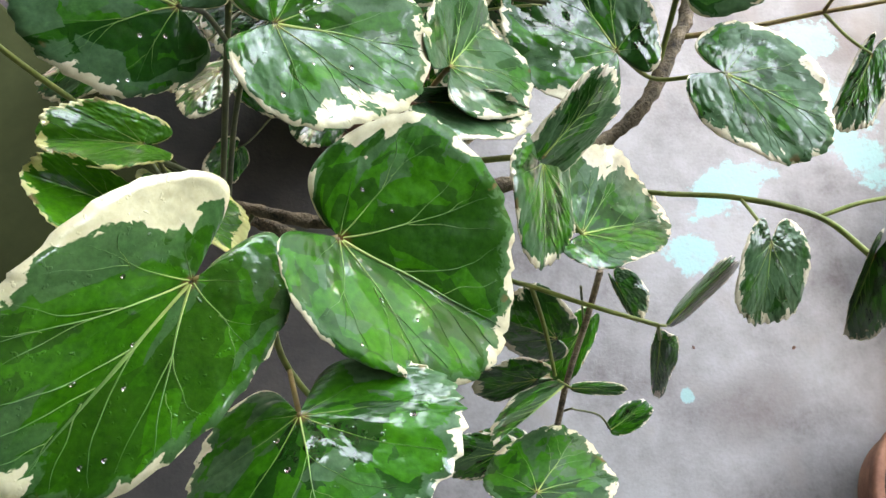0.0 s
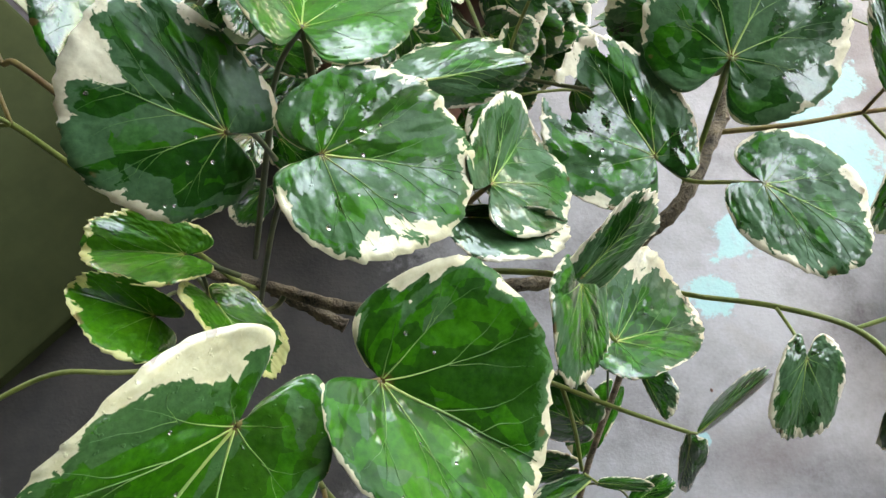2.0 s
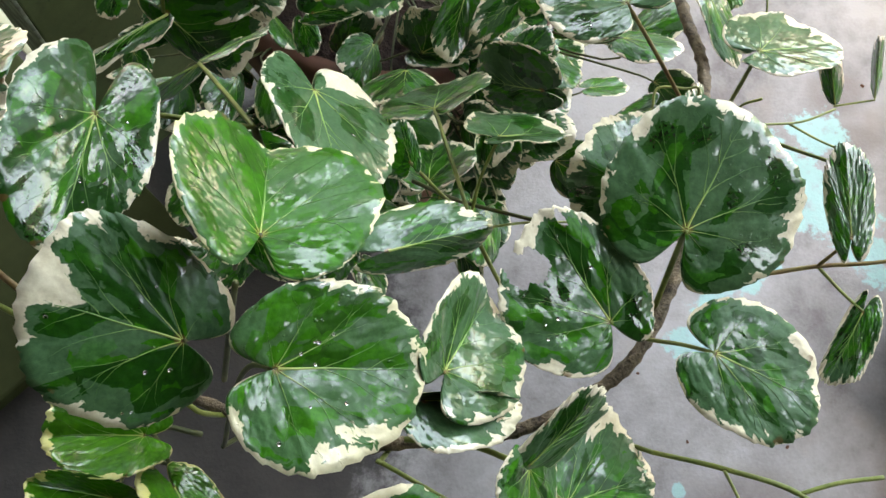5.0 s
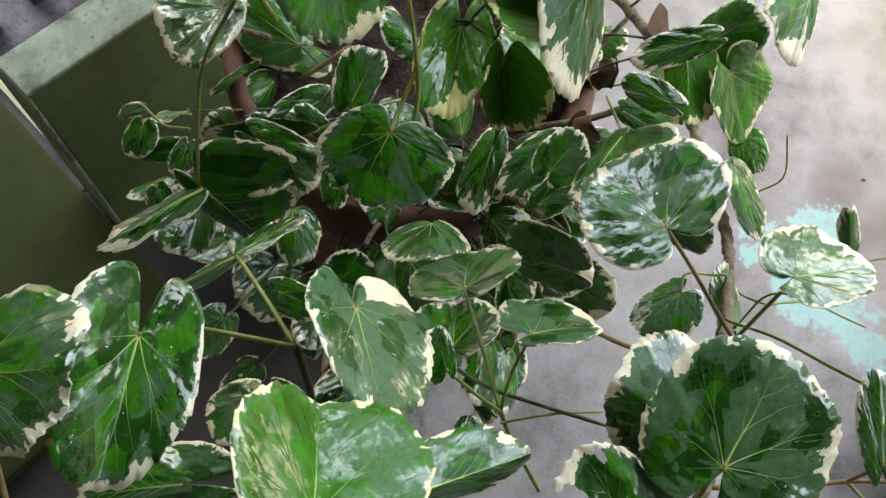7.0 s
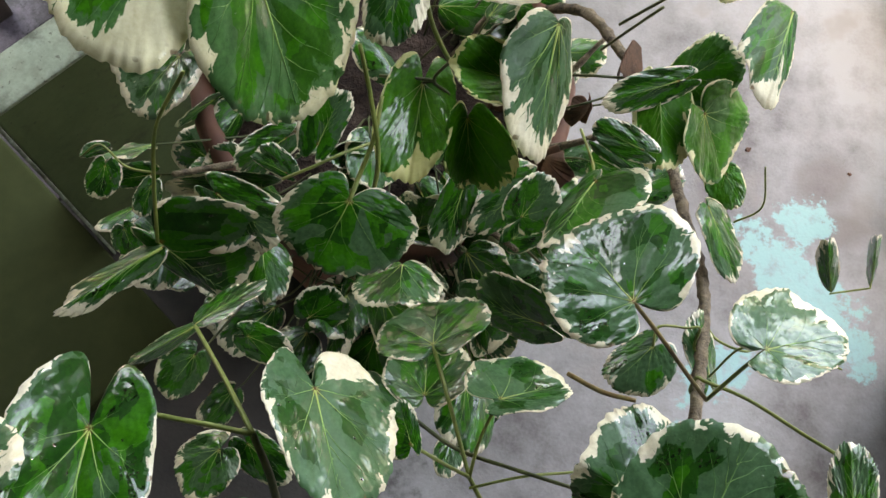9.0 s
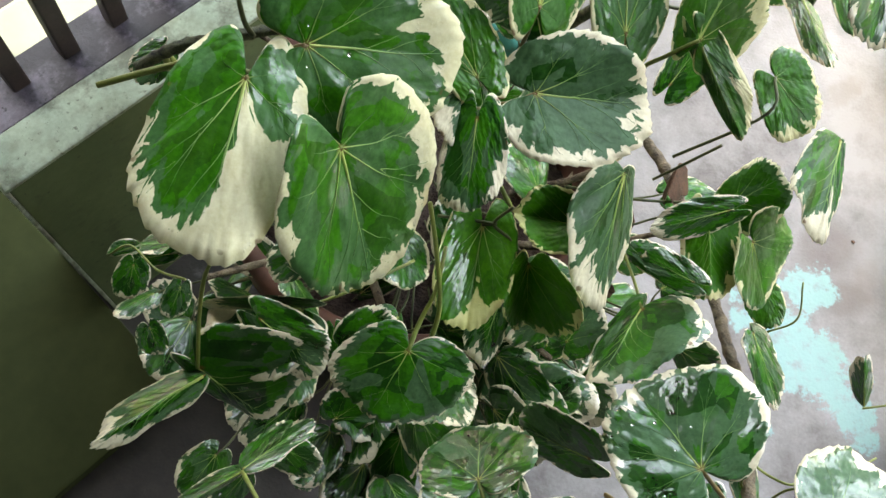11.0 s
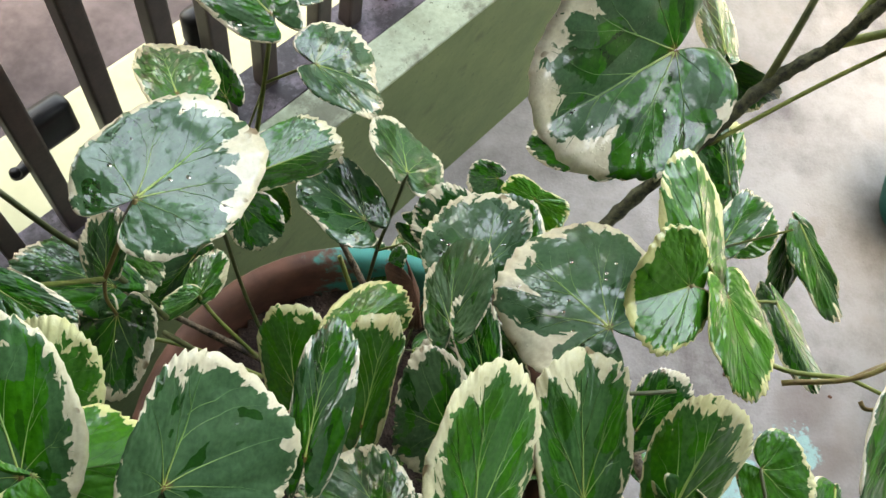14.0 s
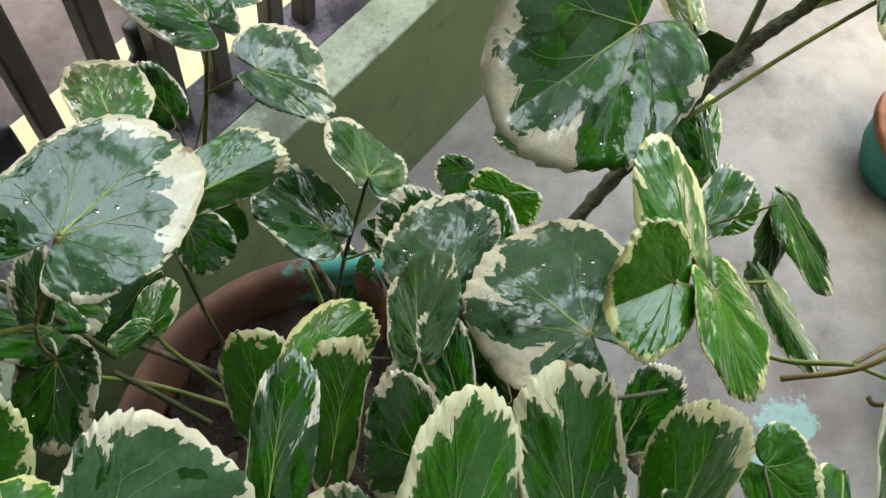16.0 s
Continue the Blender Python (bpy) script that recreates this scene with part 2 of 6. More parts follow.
STAINS = [(0.69, 0.20, 0.11, 0.07, 20, 0.4), (0.97, 0.12, 0.09, 0.26, -12, 0.85), (0.96, 1.0, 0.09, 0.07, 40, 0.6), (0.97, 0.90, 0.07, 0.05, 0, 0.5), (1.22, 0.95, 0.10, 0.22, -10, 0.6), (0.72, 0.95, 0.10, 0.05, 60, 0.35)]
PAINT = [(0.87, 0.79, 0.15, 0.08, -40), (0.97, 0.67, 0.09, 0.04, -60), (0.70, 0.60, 0.09, 0.045, 30), (0.91, 0.91, 0.06, 0.05, 0), (0.62, 0.47, 0.05, 0.04, 0), (0.58, 0.22, 0.012, 0.012, 0)]
LEAF = leaf_material()
VEIN = vein_material()
STALK = plain("green_stalk", (0.10, 0.14, 0.025), (0.24, 0.27, 0.07), 45.0, 0.42, 0.2, 0.0006)
RED_STALK = plain("reddish_stalk", (0.14, 0.07, 0.03), (0.25, 0.20, 0.06), 60.0, 0.45, 0.2, 0.0006)
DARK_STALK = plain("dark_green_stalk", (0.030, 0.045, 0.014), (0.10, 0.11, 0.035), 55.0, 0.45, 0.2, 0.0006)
BARK = plain("rough_brown_bark", (0.012, 0.008, 0.006), (0.27, 0.20, 0.13), 75.0, 0.75, 1.0, 0.006)
DARK_BARK = plain("lichened_dark_bark", (0.003, 0.003, 0.002), (0.105, 0.11, 0.055), 190.0, 0.75, 0.8, 0.0015)
WATER, _n, _l, _b = material("water_drop", 0.02)
_b.inputs["Transmission Weight"].default_value, _b.inputs["IOR"].default_value = 1.0, 1.33
CONCRETE = concrete_material()
WALL_GREEN = grimy("old_green_paint", (0.078, 0.113, 0.046), (0.128, 0.168, 0.072), 7.0, (0.045, 0.060, 0.030), 9.0, 0.60, 0.6, 0.7, 0.3)
# Green wall paint with the shade over the step mixed into its colour.
STEP_GREEN = plain("shaded_green_paint", (0.030, 0.036, 0.015), (0.045, 0.053, 0.022), 4.0, 0.95, 0.2, 0.001, spec=0.05)
WALL_TOP = grimy("weathered_pale_green_paint", (0.20, 0.235, 0.165), (0.42, 0.49, 0.375), 14.0, (0.075, 0.070, 0.050), 9.0, 0.53, 0.7)
LEDGE = grimy("damp_purple_grey_cement", (0.035, 0.028, 0.036), (0.15, 0.125, 0.155), 22.0, (0.012, 0.010, 0.012), 12.0, 0.50, 0.85, 0.45, 0.6, 0.003)
RAIL = plain("dark_brown_painted_steel", (0.020, 0.014, 0.012), (0.052, 0.037, 0.032), 30.0, 0.4, 0.3, 0.0008)
TERRACOTTA = plain("terracotta", (0.15, 0.06, 0.036), (0.30, 0.14, 0.09), 18.0, 0.8, 0.4, 0.0015)
TEAL = plain("turquoise_paint", (0.012, 0.13, 0.11), (0.03, 0.23, 0.19), 12.0, 0.6, 0.2, 0.001, spec=0.2)
PALE_TEAL = plain("pale_turquoise_paint", (0.06, 0.23, 0.20), (0.16, 0.36, 0.32), 20.0, 0.5, 0.2, 0.001)
WEED = plain("soft_green_weed_leaf", (0.05, 0.12, 0.05), (0.11, 0.21, 0.09), 60.0, 0.5, 0.3)
YELLOW_WEED = plain("yellowing_weed_leaf", (0.055, 0.065, 0.016), (0.10, 0.105, 0.03), 60.0, 0.5, 0.3)


def old_rim_material():
    """Bare terracotta with a remnant of turquoise paint along one side of the rim."""
    m, n, l, b = material("terracotta_with_turquoise_remnant", 0.7)
    pos = n.new("ShaderNodeTexCoord").outputs["Object"]
    k = noise_tex(n, l, pos, 18.0, 4.0, 0.6)
    clay = ramp(n, l, k, [(0.35, (0.075, 0.028, 0.017)), (0.65, (0.18, 0.072, 0.044))])
    e = spot(n, l, pos, 0.06, 0.20, 0.17, 0.09, -15)
    e = step(n, l, maths(n, l, "ADD", e, maths(n, l, "MULTIPLY", maths(n, l, "SUBTRACT", noise_tex(n, l, pos, 40.0, 4.0, 0.6), 0.5), 0.8)), 0.1, 0.08)
    l.new(mixed(n, l, e, clay, (0.035, 0.27, 0.23)), b.inputs["Base Color"])
    bump(n, l, b, k, 0.4, 0.0015)
    return m


OLD_RIM = old_rim_material()
SOIL = plain("dark_potting_soil", (0.022, 0.014, 0.011), (0.095, 0.062, 0.052), 40.0, 0.95, 1.0, 0.012)
SACK = plain("woven_white_plastic", (0.36, 0.36, 0.37), (0.52, 0.52, 0.54), 14.0, 0.5, 0.5, 0.004)
SOFFIT = plain("dark_unseen_soffit", (0.035, 0.032, 0.030), (0.065, 0.060, 0.055), 3.0, 0.8, 0.2)
# Dark tone for the added, unseen walls, kept low to cut bounced light.
BLOCKER = plain("dark_blocker_paint", (0.045, 0.05, 0.035), (0.085, 0.09, 0.07), 2.0, 0.8, 0.2)
DRY_LEAF = plain("dry_brown_leaf", (0.045, 0.018, 0.010), (0.15, 0.065, 0.035), 60.0, 0.7, 0.4, 0.001)
EARTH = plain("muddy_brown_ground", (0.048, 0.041, 0.044), (0.105, 0.090, 0.097), 5.0, 0.8, 0.6, 0.01, spec=0.1)
BLACK = plain("black_plastic", (0.008, 0.008, 0.009), (0.016, 0.016, 0.018), 30.0, 0.4, 0.2)
# Pale tone that also carries the sunlight lying on the strip.
YARD = plain("sunlit_pale_yard", (0.34, 0.34, 0.22), (0.46, 0.46, 0.32), 2.0, 0.8, 0.2)


# ---- builders ----
def part(name, bm, mat, parent=None, label="", smooth=True):
    me = bpy.data.meshes.new(name)
    bm.normal_update()
    bm.to_mesh(me)
    bm.free()
    me.materials.append(mat)
    if smooth:
        me.polygons.foreach_set("use_smooth", [True] * len(me.polygons))
    ob = new(name, me)
    if parent is not None:
        ob.parent = parent
    return tagged(ob, label)


def thing(name, at, label, category, group="", kind=""):
    ob = new(name)
    ob.location = at
    ob.empty_display_size = 0.05
    return tagged(ob, label, category, group, kind)


def box(bm, lo, hi, bevel=0.0):
    v = [bm.verts.new((x, y, z)) for x in (lo[0], hi[0]) for y in (lo[1], hi[1]) for z in (lo[2], hi[2])]
    f = [bm.faces.new([v[i] for i in q]) for q in ((0, 1, 3, 2), (4, 6, 7, 5), (0, 4, 5, 1), (2, 3, 7, 6), (0, 2, 6, 4), (1, 5, 7, 3))]
    if bevel:
        bmesh.ops.bevel(bm, geom=list({e for q in f for e in q.edges}), offset=bevel, segments=2, affect="EDGES", profile=0.6)
    return bm


def smooth_path(points, n):
    """A Catmull-Rom curve through points."""
    p = [Vector(q) for q in points]
    p = [p[0] * 2 - p[1]] + p + [p[-1] * 2 - p[-2]]
    out = []
    for i in range(1, len(p) - 2):
        for k in range(n):
            t = k / n
            a, b, c, d = p[i - 1], p[i], p[i + 1], p[i + 2]
            out.append(0.5 * (2 * b + (c - a) * t + (2 * a - 5 * b + 4 * c - d) * t * t + (3 * b - a - 3 * c + d) * t ** 3))
    return out + [p[-2]]


def tube(bm, points, r0, r1, sides=8, rings=6, wobble=0.0, knots=0.0):
    path = smooth_path(points, rings) if len(points) > 2 else [Vector(points[0]).lerp(Vector(points[1]), k / rings) for k in range(rings + 1)]
    last, n = None, len(path) - 1
    ref = Vector((0.31, 0.17, 0.93))
    for i, p in enumerate(path):
        d = (path[min(i + 1, n)] - path[max(i - 1, 0)]).normalized()
        s = d.cross(ref).normalized()
        u = s.cross(d)
        r = r0 + (r1 - r0) * i / n
        r *= 1 + knots * (1 if i % 3 == 0 else 0)
        ring = []
        for k in range(sides):
            a = math.tau * k / sides
            w = 1 + wobble * noise.noise(p * 90 + Vector((k, 0, 0)))
            ring.append(bm.verts.new(p + (s * math.cos(a) + u * math.sin(a)) * r * w))
        if last:
            for k in range(sides):
                bm.faces.new((last[k], last[(k + 1) % sides], ring[(k + 1) % sides], ring[k]))
        else:
            bm.faces.new(ring[::-1])
        last = ring
    bm.faces.new(last)
    return bm


VEIN_ANGLES = (0.0, 0.98, 1.72, 2.45)


class LeafShape:
    """A rounded, heart-based leaf: base, tip and the two side edges give its place; r runs 0..1 from base to margin, a from tip (0) to notch (+-pi)."""

    def __init__(self, base, tip, left, right, lobe, curl, wave, seed):
        self.b, self.m = Vector(base), Vector(tip) - Vector(base)
        self.rng = random.Random(seed)
        mm = self.m.length_squared
        self.side = []
        for q in (left, right):
            d = Vector(q) - self.b
            u = min(max(d.dot(self.m) / mm, 0.18), 0.62)
            self.side.append((u, d - self.m * (d.dot(self.m) / mm)))
        n = self.m.cross(self.side[1][1] - self.side[0][1]).normalized()
        self.n = n if n.z > 0 else -n
        self.lobe, self.curl, self.wave, self.ph = lobe, curl, wave, self.rng.uniform(0, 6.3)
        self.size = self.m.length
        self.teeth = 25 + self.rng.randrange(10)
        self.broad = min(max((min(v.length for _, v in self.side) / self.size - 0.25) / 0.25, 0.0), 1.0)

    def outline(self, a):
        s, c = math.sin(abs(a)), math.cos(a)
        u = self.side[0 if a < 0 else 1][0]
        back = max(self.lobe, 0.02) + u
        y = u + ((1 - u) if c > 0 else back) * c
        x = s ** 0.86 if c < 0 else s ** 0.93
        k = (abs(a) - 2.72) / 0.42
        if k > 0:
            y += (0 - y) * k ** 3.0
            x *= 1 - 0.25 * k
        k = self.teeth * (a + 0.05 * math.sin(4 * a + self.ph) + 0.07 * noise.noise(Vector((a * 4, self.ph, 3)))) / math.tau + self.ph
        tooth = (k - math.floor(k)) if a > 0 else 1 - (k - math.floor(k))
        tooth = tooth / 0.22 if tooth < 0.22 else ((1 - tooth) / 0.78) ** 1.3
        size = 0.55 + 0.9 * noise.noise(Vector((math.floor(k) * 1.7, self.ph, 0))) ** 2 + 0.2 * math.sin(2 * a + self.ph * 3)
        g = 1 + (0.055 if self.size < 0.055 else 0.040) * size * (tooth - 0.45) * (1 if abs(a) < 2.7 else 0.3) + 0.025 * math.sin(3 * a + self.ph) + 0.012 * math.sin(7 * a + self.ph * 2)
        return x * g, y * g if y > 0 else y * (1 + (g - 1) * 0.5)

    def point(self, r, a):
        x, y = self.outline(a)
        x, y = x * r, y * r
        v = self.side[0 if a < 0 else 1][1]
        p = self.b + self.m * y + v * x
        d = min(abs(abs(a) - k) for k in VEIN_ANGLES)
        lift = 0.0035 * self.broad * (1 - math.cos(min(d / 0.36, 1.0) * math.pi)) * math.sin(min(r, 1) * math.pi * 0.85)
        lift -= self.curl * (r * r) * (0.55 + 0.45 * abs(math.sin(a)))
        lift += self.wave * r ** 3 * math.sin(5 * a + self.ph)
        lift += 0.022 * noise.noise(Vector((x * 2.6, y * 2.6, self.ph * 7))) * r
        lift += 0.010 * noise.noise(Vector((x * 7.0, y * 7.0, self.ph * 5))) * min(r * 2, 1)
        # the blade rises between the arching side veins
        lift += 0.0055 * math.sin((y - 0.55 * abs(x)) * 19.0 + self.ph) * min(abs(x) * 3.0, 1.0) * (1 - 0.6 * r)
        return p + self.n * lift * self.size


def blade(shape, cream, patch, lime, wet=1.0, rings=9, spokes=132, holes=()):
    bm = bmesh.new()
    lay = bm.verts.layers.float_color.new("leafdata")
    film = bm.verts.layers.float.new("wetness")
    top, low = [], []
    for i in range(rings + 1):
        r = (i / rings) ** 0.8
        for grid, off in ((top, 0.0), (low, 0.0005)):
            row = []
            for k in range(spokes + 1):
                a = -math.pi + math.tau * k / spokes
                a = max(min(a, 3.1), -3.1)
                v = bm.verts.new(shape.point(max(r, 0.01), a) - shape.n * off)
                extra = cream
                if patch:
                    for ang, wide, amount in patch:
                        d = abs((a - ang + math.pi) % math.tau - math.pi)
                        extra += amount * max(0.0, 1 - d / wide) * (0.3 + 0.7 * r)
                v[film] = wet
                v[lay] = (r, (a + math.pi) / math.tau, extra, lime)
                row.append(v)
            grid.append(row)

    def gone(i, k):
        if not holes:
            return False
        x, y = shape.outline(min(max(-math.pi + math.tau * (k + 0.5) / spokes, -3.1), 3.1))
        r = ((i + 0.5) / rings) ** 0.8
        if k + 0.5 < spokes / 2:
            x = -x
        return any(math.hypot(x * r - hx, y * r - hy) < hr * (1 + 0.35 * noise.noise(Vector((x * r * 9, y * r * 9, hx)))) for hx, hy, hr in holes)

    for i in range(rings):
        for k in range(spokes):
            if gone(i, k):
                continue
            bm.faces.new((top[i][k], top[i + 1][k], top[i + 1][k + 1], top[i][k + 1]))
            bm.faces.new((low[i][k], low[i][k + 1], low[i + 1][k + 1], low[i + 1][k]))
    for k in range(spokes):
        if not gone(rings - 1, k):
            bm.faces.new((top[rings][k], low[rings][k], low[rings][k + 1], top[rings][k + 1]))
    if holes:
        bmesh.ops.delete(bm, geom=[v for v in bm.verts if not v.link_faces], context="VERTS")
    bmesh.ops.recalc_face_normals(bm, faces=bm.faces)
    return bm


def ribs(shape, holes=(), cream=0.0, patch=()):
    """Raised veins: a midrib and three pairs from the base, each with arching side branches."""
    bm = bmesh.new()
    lay = bm.verts.layers.float.new("along")
    rnd = shape.rng.uniform
    runs = [((0.02, 0.0), (0.95, rnd(-0.05, 0.05)), 0.0125, 0.0)]
    for sgn in (-1, 1):
        j, k = rnd(-0.10, 0.10), rnd(-0.05, 0.05)
        if shape.broad < 0.4:
            for r0, a1 in ((0.10, 1.45), (0.26, 1.05), (0.42, 0.74), (0.58, 0.48), (0.74, 0.28)):
                runs.append(((r0 + k, 0.0), (0.88, sgn * (a1 + j * 0.5)), 0.0036, 0.30))
            continue
        runs.append(((0.02, sgn * 0.80), (0.90, sgn * (1.0 + j)), 0.0062, 0.04))
        runs.append(((0.02, sgn * 1.60), (0.80, sgn * (1.74 + j)), 0.0046, 0.12))
        runs.append(((0.03, sgn * 2.40), (0.52, sgn * (2.42 + k)), 0.0032, 0.30))
        for r0, a0, r1, a1, w in ((0.30 + k, 0.0, 0.90, 0.60, 0.0040), (0.55 - k, 0.0, 0.92, 0.34, 0.0032), (0.74 + k * 0.5, 0.0, 0.94, 0.16, 0.0022),
                                  (0.40 + k, 0.93, 0.88, 0.74, 0.0026), (0.36 - k, 0.93, 0.88, 1.30, 0.0030), (0.62 + k, 0.97, 0.92, 1.14, 0.0020),
                                  (0.42 + k, 1.68, 0.84, 2.02, 0.0022), (0.50 - k, 1.70, 0.86, 1.52, 0.0018)):
            runs.append(((r0, sgn * (a0 + (j * r0 if a0 else 0.0))), (r1, sgn * (a1 + j * 0.8)), w, 0.42))
    if shape.size < 0.06 or min(v.length for _, v in shape.side) < 0.3 * shape.size:
        runs = [q for q in runs if q[2] > 0.0031]
    slim = min(1.0, shape.size / 0.08) ** 0.5
    for (r0, a0), (r1, a1), w, pale in runs:
        w *= slim
        last, steps = None, 12
        bend = rnd(-0.035, 0.035)
        for i in range(steps + 1):
            t = i / steps
            r, a = r0 + (r1 - r0) * t, a0 + (a1 - a0) * t ** 0.85 + bend * math.sin(math.pi * t) + 0.012 * math.sin(11 * t + shape.ph)
            p = shape.point(r, a)
            x, y = shape.outline(a)
            if any(math.hypot((x if a > 0 else -x) * r - hx, y * r - hy) < hr * 1.25 for hx, hy, hr in holes):
                break
            extra = cream + sum(amount * max(0.0, 1 - abs((a - ang + math.pi) % math.tau - math.pi) / wide) * (0.3 + 0.7 * r) for ang, wide, amount in patch)
            if r ** 4.4 * 0.59 + extra > 0.47:
                break
            q = shape.point(min(r + 0.03, 1), a + (a1 - a0) * 0.05)
            d = (q - p).normalized()
            s = d.cross(shape.n).normalized() * shape.size * w * (1 - 0.8 * t)
            h = shape.n * (0.0002 + shape.size * w * 0.35 * (1 - 0.8 * t))
            ring = [bm.verts.new(p - s - shape.n * 0.0008), bm.verts.new(p - s * 0.5 + h), bm.verts.new(p + s * 0.5 + h), bm.verts.new(p + s - shape.n * 0.0008)]
            for v in ring:
                v[lay] = pale + (1 - pale) * t
            if last:
                for k in range(3):
                    bm.faces.new((last[k], last[k + 1], ring[k + 1], ring[k]))
            last = ring
    return bm


def drop(at, up, rad):
    """A flattened bead of water."""
    bm = bmesh.new()
    side = up.cross(Vector((0.3, 0.8, 0.2))).normalized()
    other = up.cross(side)
    last = None
    for k in range(5):
        e = k / 4 * math.pi / 2
        ring = []
        for i in range(10):
            w = math.tau * i / 10
            ring.append(bm.verts.new(at + (side * math.cos(w) * 1.15 + other * math.sin(w)) * rad * math.cos(e) + up * (rad * 0.6 * math.sin(e) + 0.0002)) if k < 4 else None)
        if k == 4:
            top = bm.verts.new(at + up * (rad * 0.6 + 0.0002))
            for i in range(10):
                bm.faces.new((last[i], last[(i + 1) % 10], top))
        elif last:
            for i in range(10):
                bm.faces.new((last[i], last[(i + 1) % 10], ring[(i + 1) % 10], ring[i]))
        else:
            bm.faces.new(ring[::-1])
        last = ring
    return bm


count = 0


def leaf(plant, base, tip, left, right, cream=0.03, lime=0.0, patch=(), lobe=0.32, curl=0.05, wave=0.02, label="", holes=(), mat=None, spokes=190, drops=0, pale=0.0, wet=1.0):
    """One leaf with its veins, a part of a plant."""
    global count
    count += 1
    s = LeafShape(base, tip, left, right, lobe, curl, wave, count)
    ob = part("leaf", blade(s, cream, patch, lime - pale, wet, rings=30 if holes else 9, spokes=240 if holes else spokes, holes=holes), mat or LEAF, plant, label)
    part("vein", ribs(s, holes, cream, patch), VEIN if mat is None else mat, ob, "pale green raised leaf veins" if not label else "")
    for _ in range(drops):
        at, rad = s.point(s.rng.uniform(0.2, 0.85), s.rng.uniform(-2.2, 2.2)), s.rng.uniform(0.0005, 0.0011)
        part("water_drop", drop(at, s.n, rad), WATER, ob)
    return ob


def stalk(plant, points, r0, r1, mat=None, name="petiole", **kw):
    return part(name, tube(bmesh.new(), points, r0, r1, **kw), mat or STALK, plant)


# ---- floor, wall and railing ----
bm = bmesh.new()
bmesh.ops.create_grid(bm, x_segments=60, y_segments=60, size=6.0)
for v in bm.verts:
    v.co.z = 0.004 * noise.noise(v.co * 1.7)
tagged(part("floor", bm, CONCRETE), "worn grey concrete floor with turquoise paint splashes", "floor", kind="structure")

ALONG, INTO = Vector((0.690, 0.724, 0)), Vector((-0.724, 0.690, 0))
CORNER = Vector((-0.41, 0.778, 0))


def wall_frame(ob):
    ob.matrix_world = Matrix(((ALONG.x, INTO.x, 0, CORNER.x), (ALONG.y, INTO.y, 0, CORNER.y), (0, 0, 1, 0), (0, 0, 0, 1)))
    return ob


wall = tagged(wall_frame(new("wall_parapet")), "low parapet wall in old moss-green paint", "wall", kind="structure")
part("wall_body", box(bmesh.new(), (0, 0, 0), (5.0, 0.136, 0.537), 0.003), WALL_GREEN, wall, smooth=False)
part("coping", box(bmesh.new(), (-0.004, -0.002, 0.5372), (5.0, 0.064, 0.545), 0.003), WALL_TOP, wall, "weathered pale green coping", smooth=False)
part("ledge", box(bmesh.new(), (-0.002, 0.066, 0.5372), (5.0, 0.142, 0.541), 0.0015), LEDGE, wall, "damp purplish cement ledge", smooth=False)
# End given the coping's pale paint to show light falling on it.
part("end_face", box(bmesh.new(), (-0.006, -0.003, 0), (-0.0006, 0.136, 0.537), 0.002), WALL_TOP, wall, "weathered end of the wall, paler to stand in for light", smooth=False)
step_left = tagged(wall_frame(new("pavement")), "low step in green paint darkened for shade", "step", kind="structure")
part("step_slab", box(bmesh.new(), (-3.0, -0.20, 0.0), (-0.012, 3.0, 0.035), 0.006), STEP_GREEN, step_left, smooth=False)
railing = tagged(wall_frame(new("railing")), "dark brown steel railing on the parapet wall", "railing")
for k in [0.02, 0.092, 0.164, 0.236, 0.308, 0.394, 0.475, 0.54, 0.61, 0.705, 0.765, 0.837] + [0.908 + 0.072 * i for i in range(24)]:
    part("bar", box(bmesh.new(), (k - 0.012, 0.10, 0.53), (k + 0.012, 0.124, 1.35), 0.003), RAIL, railing, smooth=False)
for k, z in ((0.345, 0.68), (0.552, 0.675)):
    bm = box(bmesh.new(), (k - 0.026, 0.132, z - 0.026), (k + 0.026, 0.158, z + 0.030), 0.010)
    tube(bm, ((k - 0.02, 0.145, z - 0.018), (k - 0.040, 0.142, z - 0.032), (k - 0.058, 0.135, z - 0.028), (k - 0.060, 0.13, z - 0.014)), 0.008, 0.006, 8, 5)
    part("clamp", bm, BLACK, railing, "black plastic hooked clamp")
part("top_rail", box(bmesh.new(), (0.0, 0.095, 1.35), (2.7, 0.135, 1.39), 0.004), RAIL, railing, smooth=False)
yard = tagged(wall_frame(new("yard")), "muddy ground with a pale sunlit strip beyond the parapet", "ground", kind="structure")
part("yard_ground", box(bmesh.new(), (-3, 0.145, -0.3), (9, 12, 0.012)), EARTH, yard, smooth=False)
part("paved_strip", box(bmesh.new(), (0.0, 0.15, -0.1), (9, 0.62, 0.02), 0.01), YARD, yard, "pale yellowish paved strip with sunlight in its colour", smooth=False)

# ---- unseen porch roof and walls, added to shape the light ----
house = tagged(wall_frame(new("wall_unseen")), "unseen plain walls added to block light", "wall", kind="structure")
# Added walls out of view: they shade the step and hold back bounce.
part("back_blocker", box(bmesh.new(), (-3.0, -3.6, 0), (5.0, -3.4, 2.7)), BLOCKER, house, smooth=False)
part("side_blocker", box(bmesh.new(), (-1.2, -3.4, 0), (-1.0, 1.0, 2.7)), BLOCKER, house, smooth=False)
part("front_blocker", box(bmesh.new(), (-1.0, 0.85, 0), (-0.15, 1.0, 2.7)), BLOCKER, house, smooth=False)
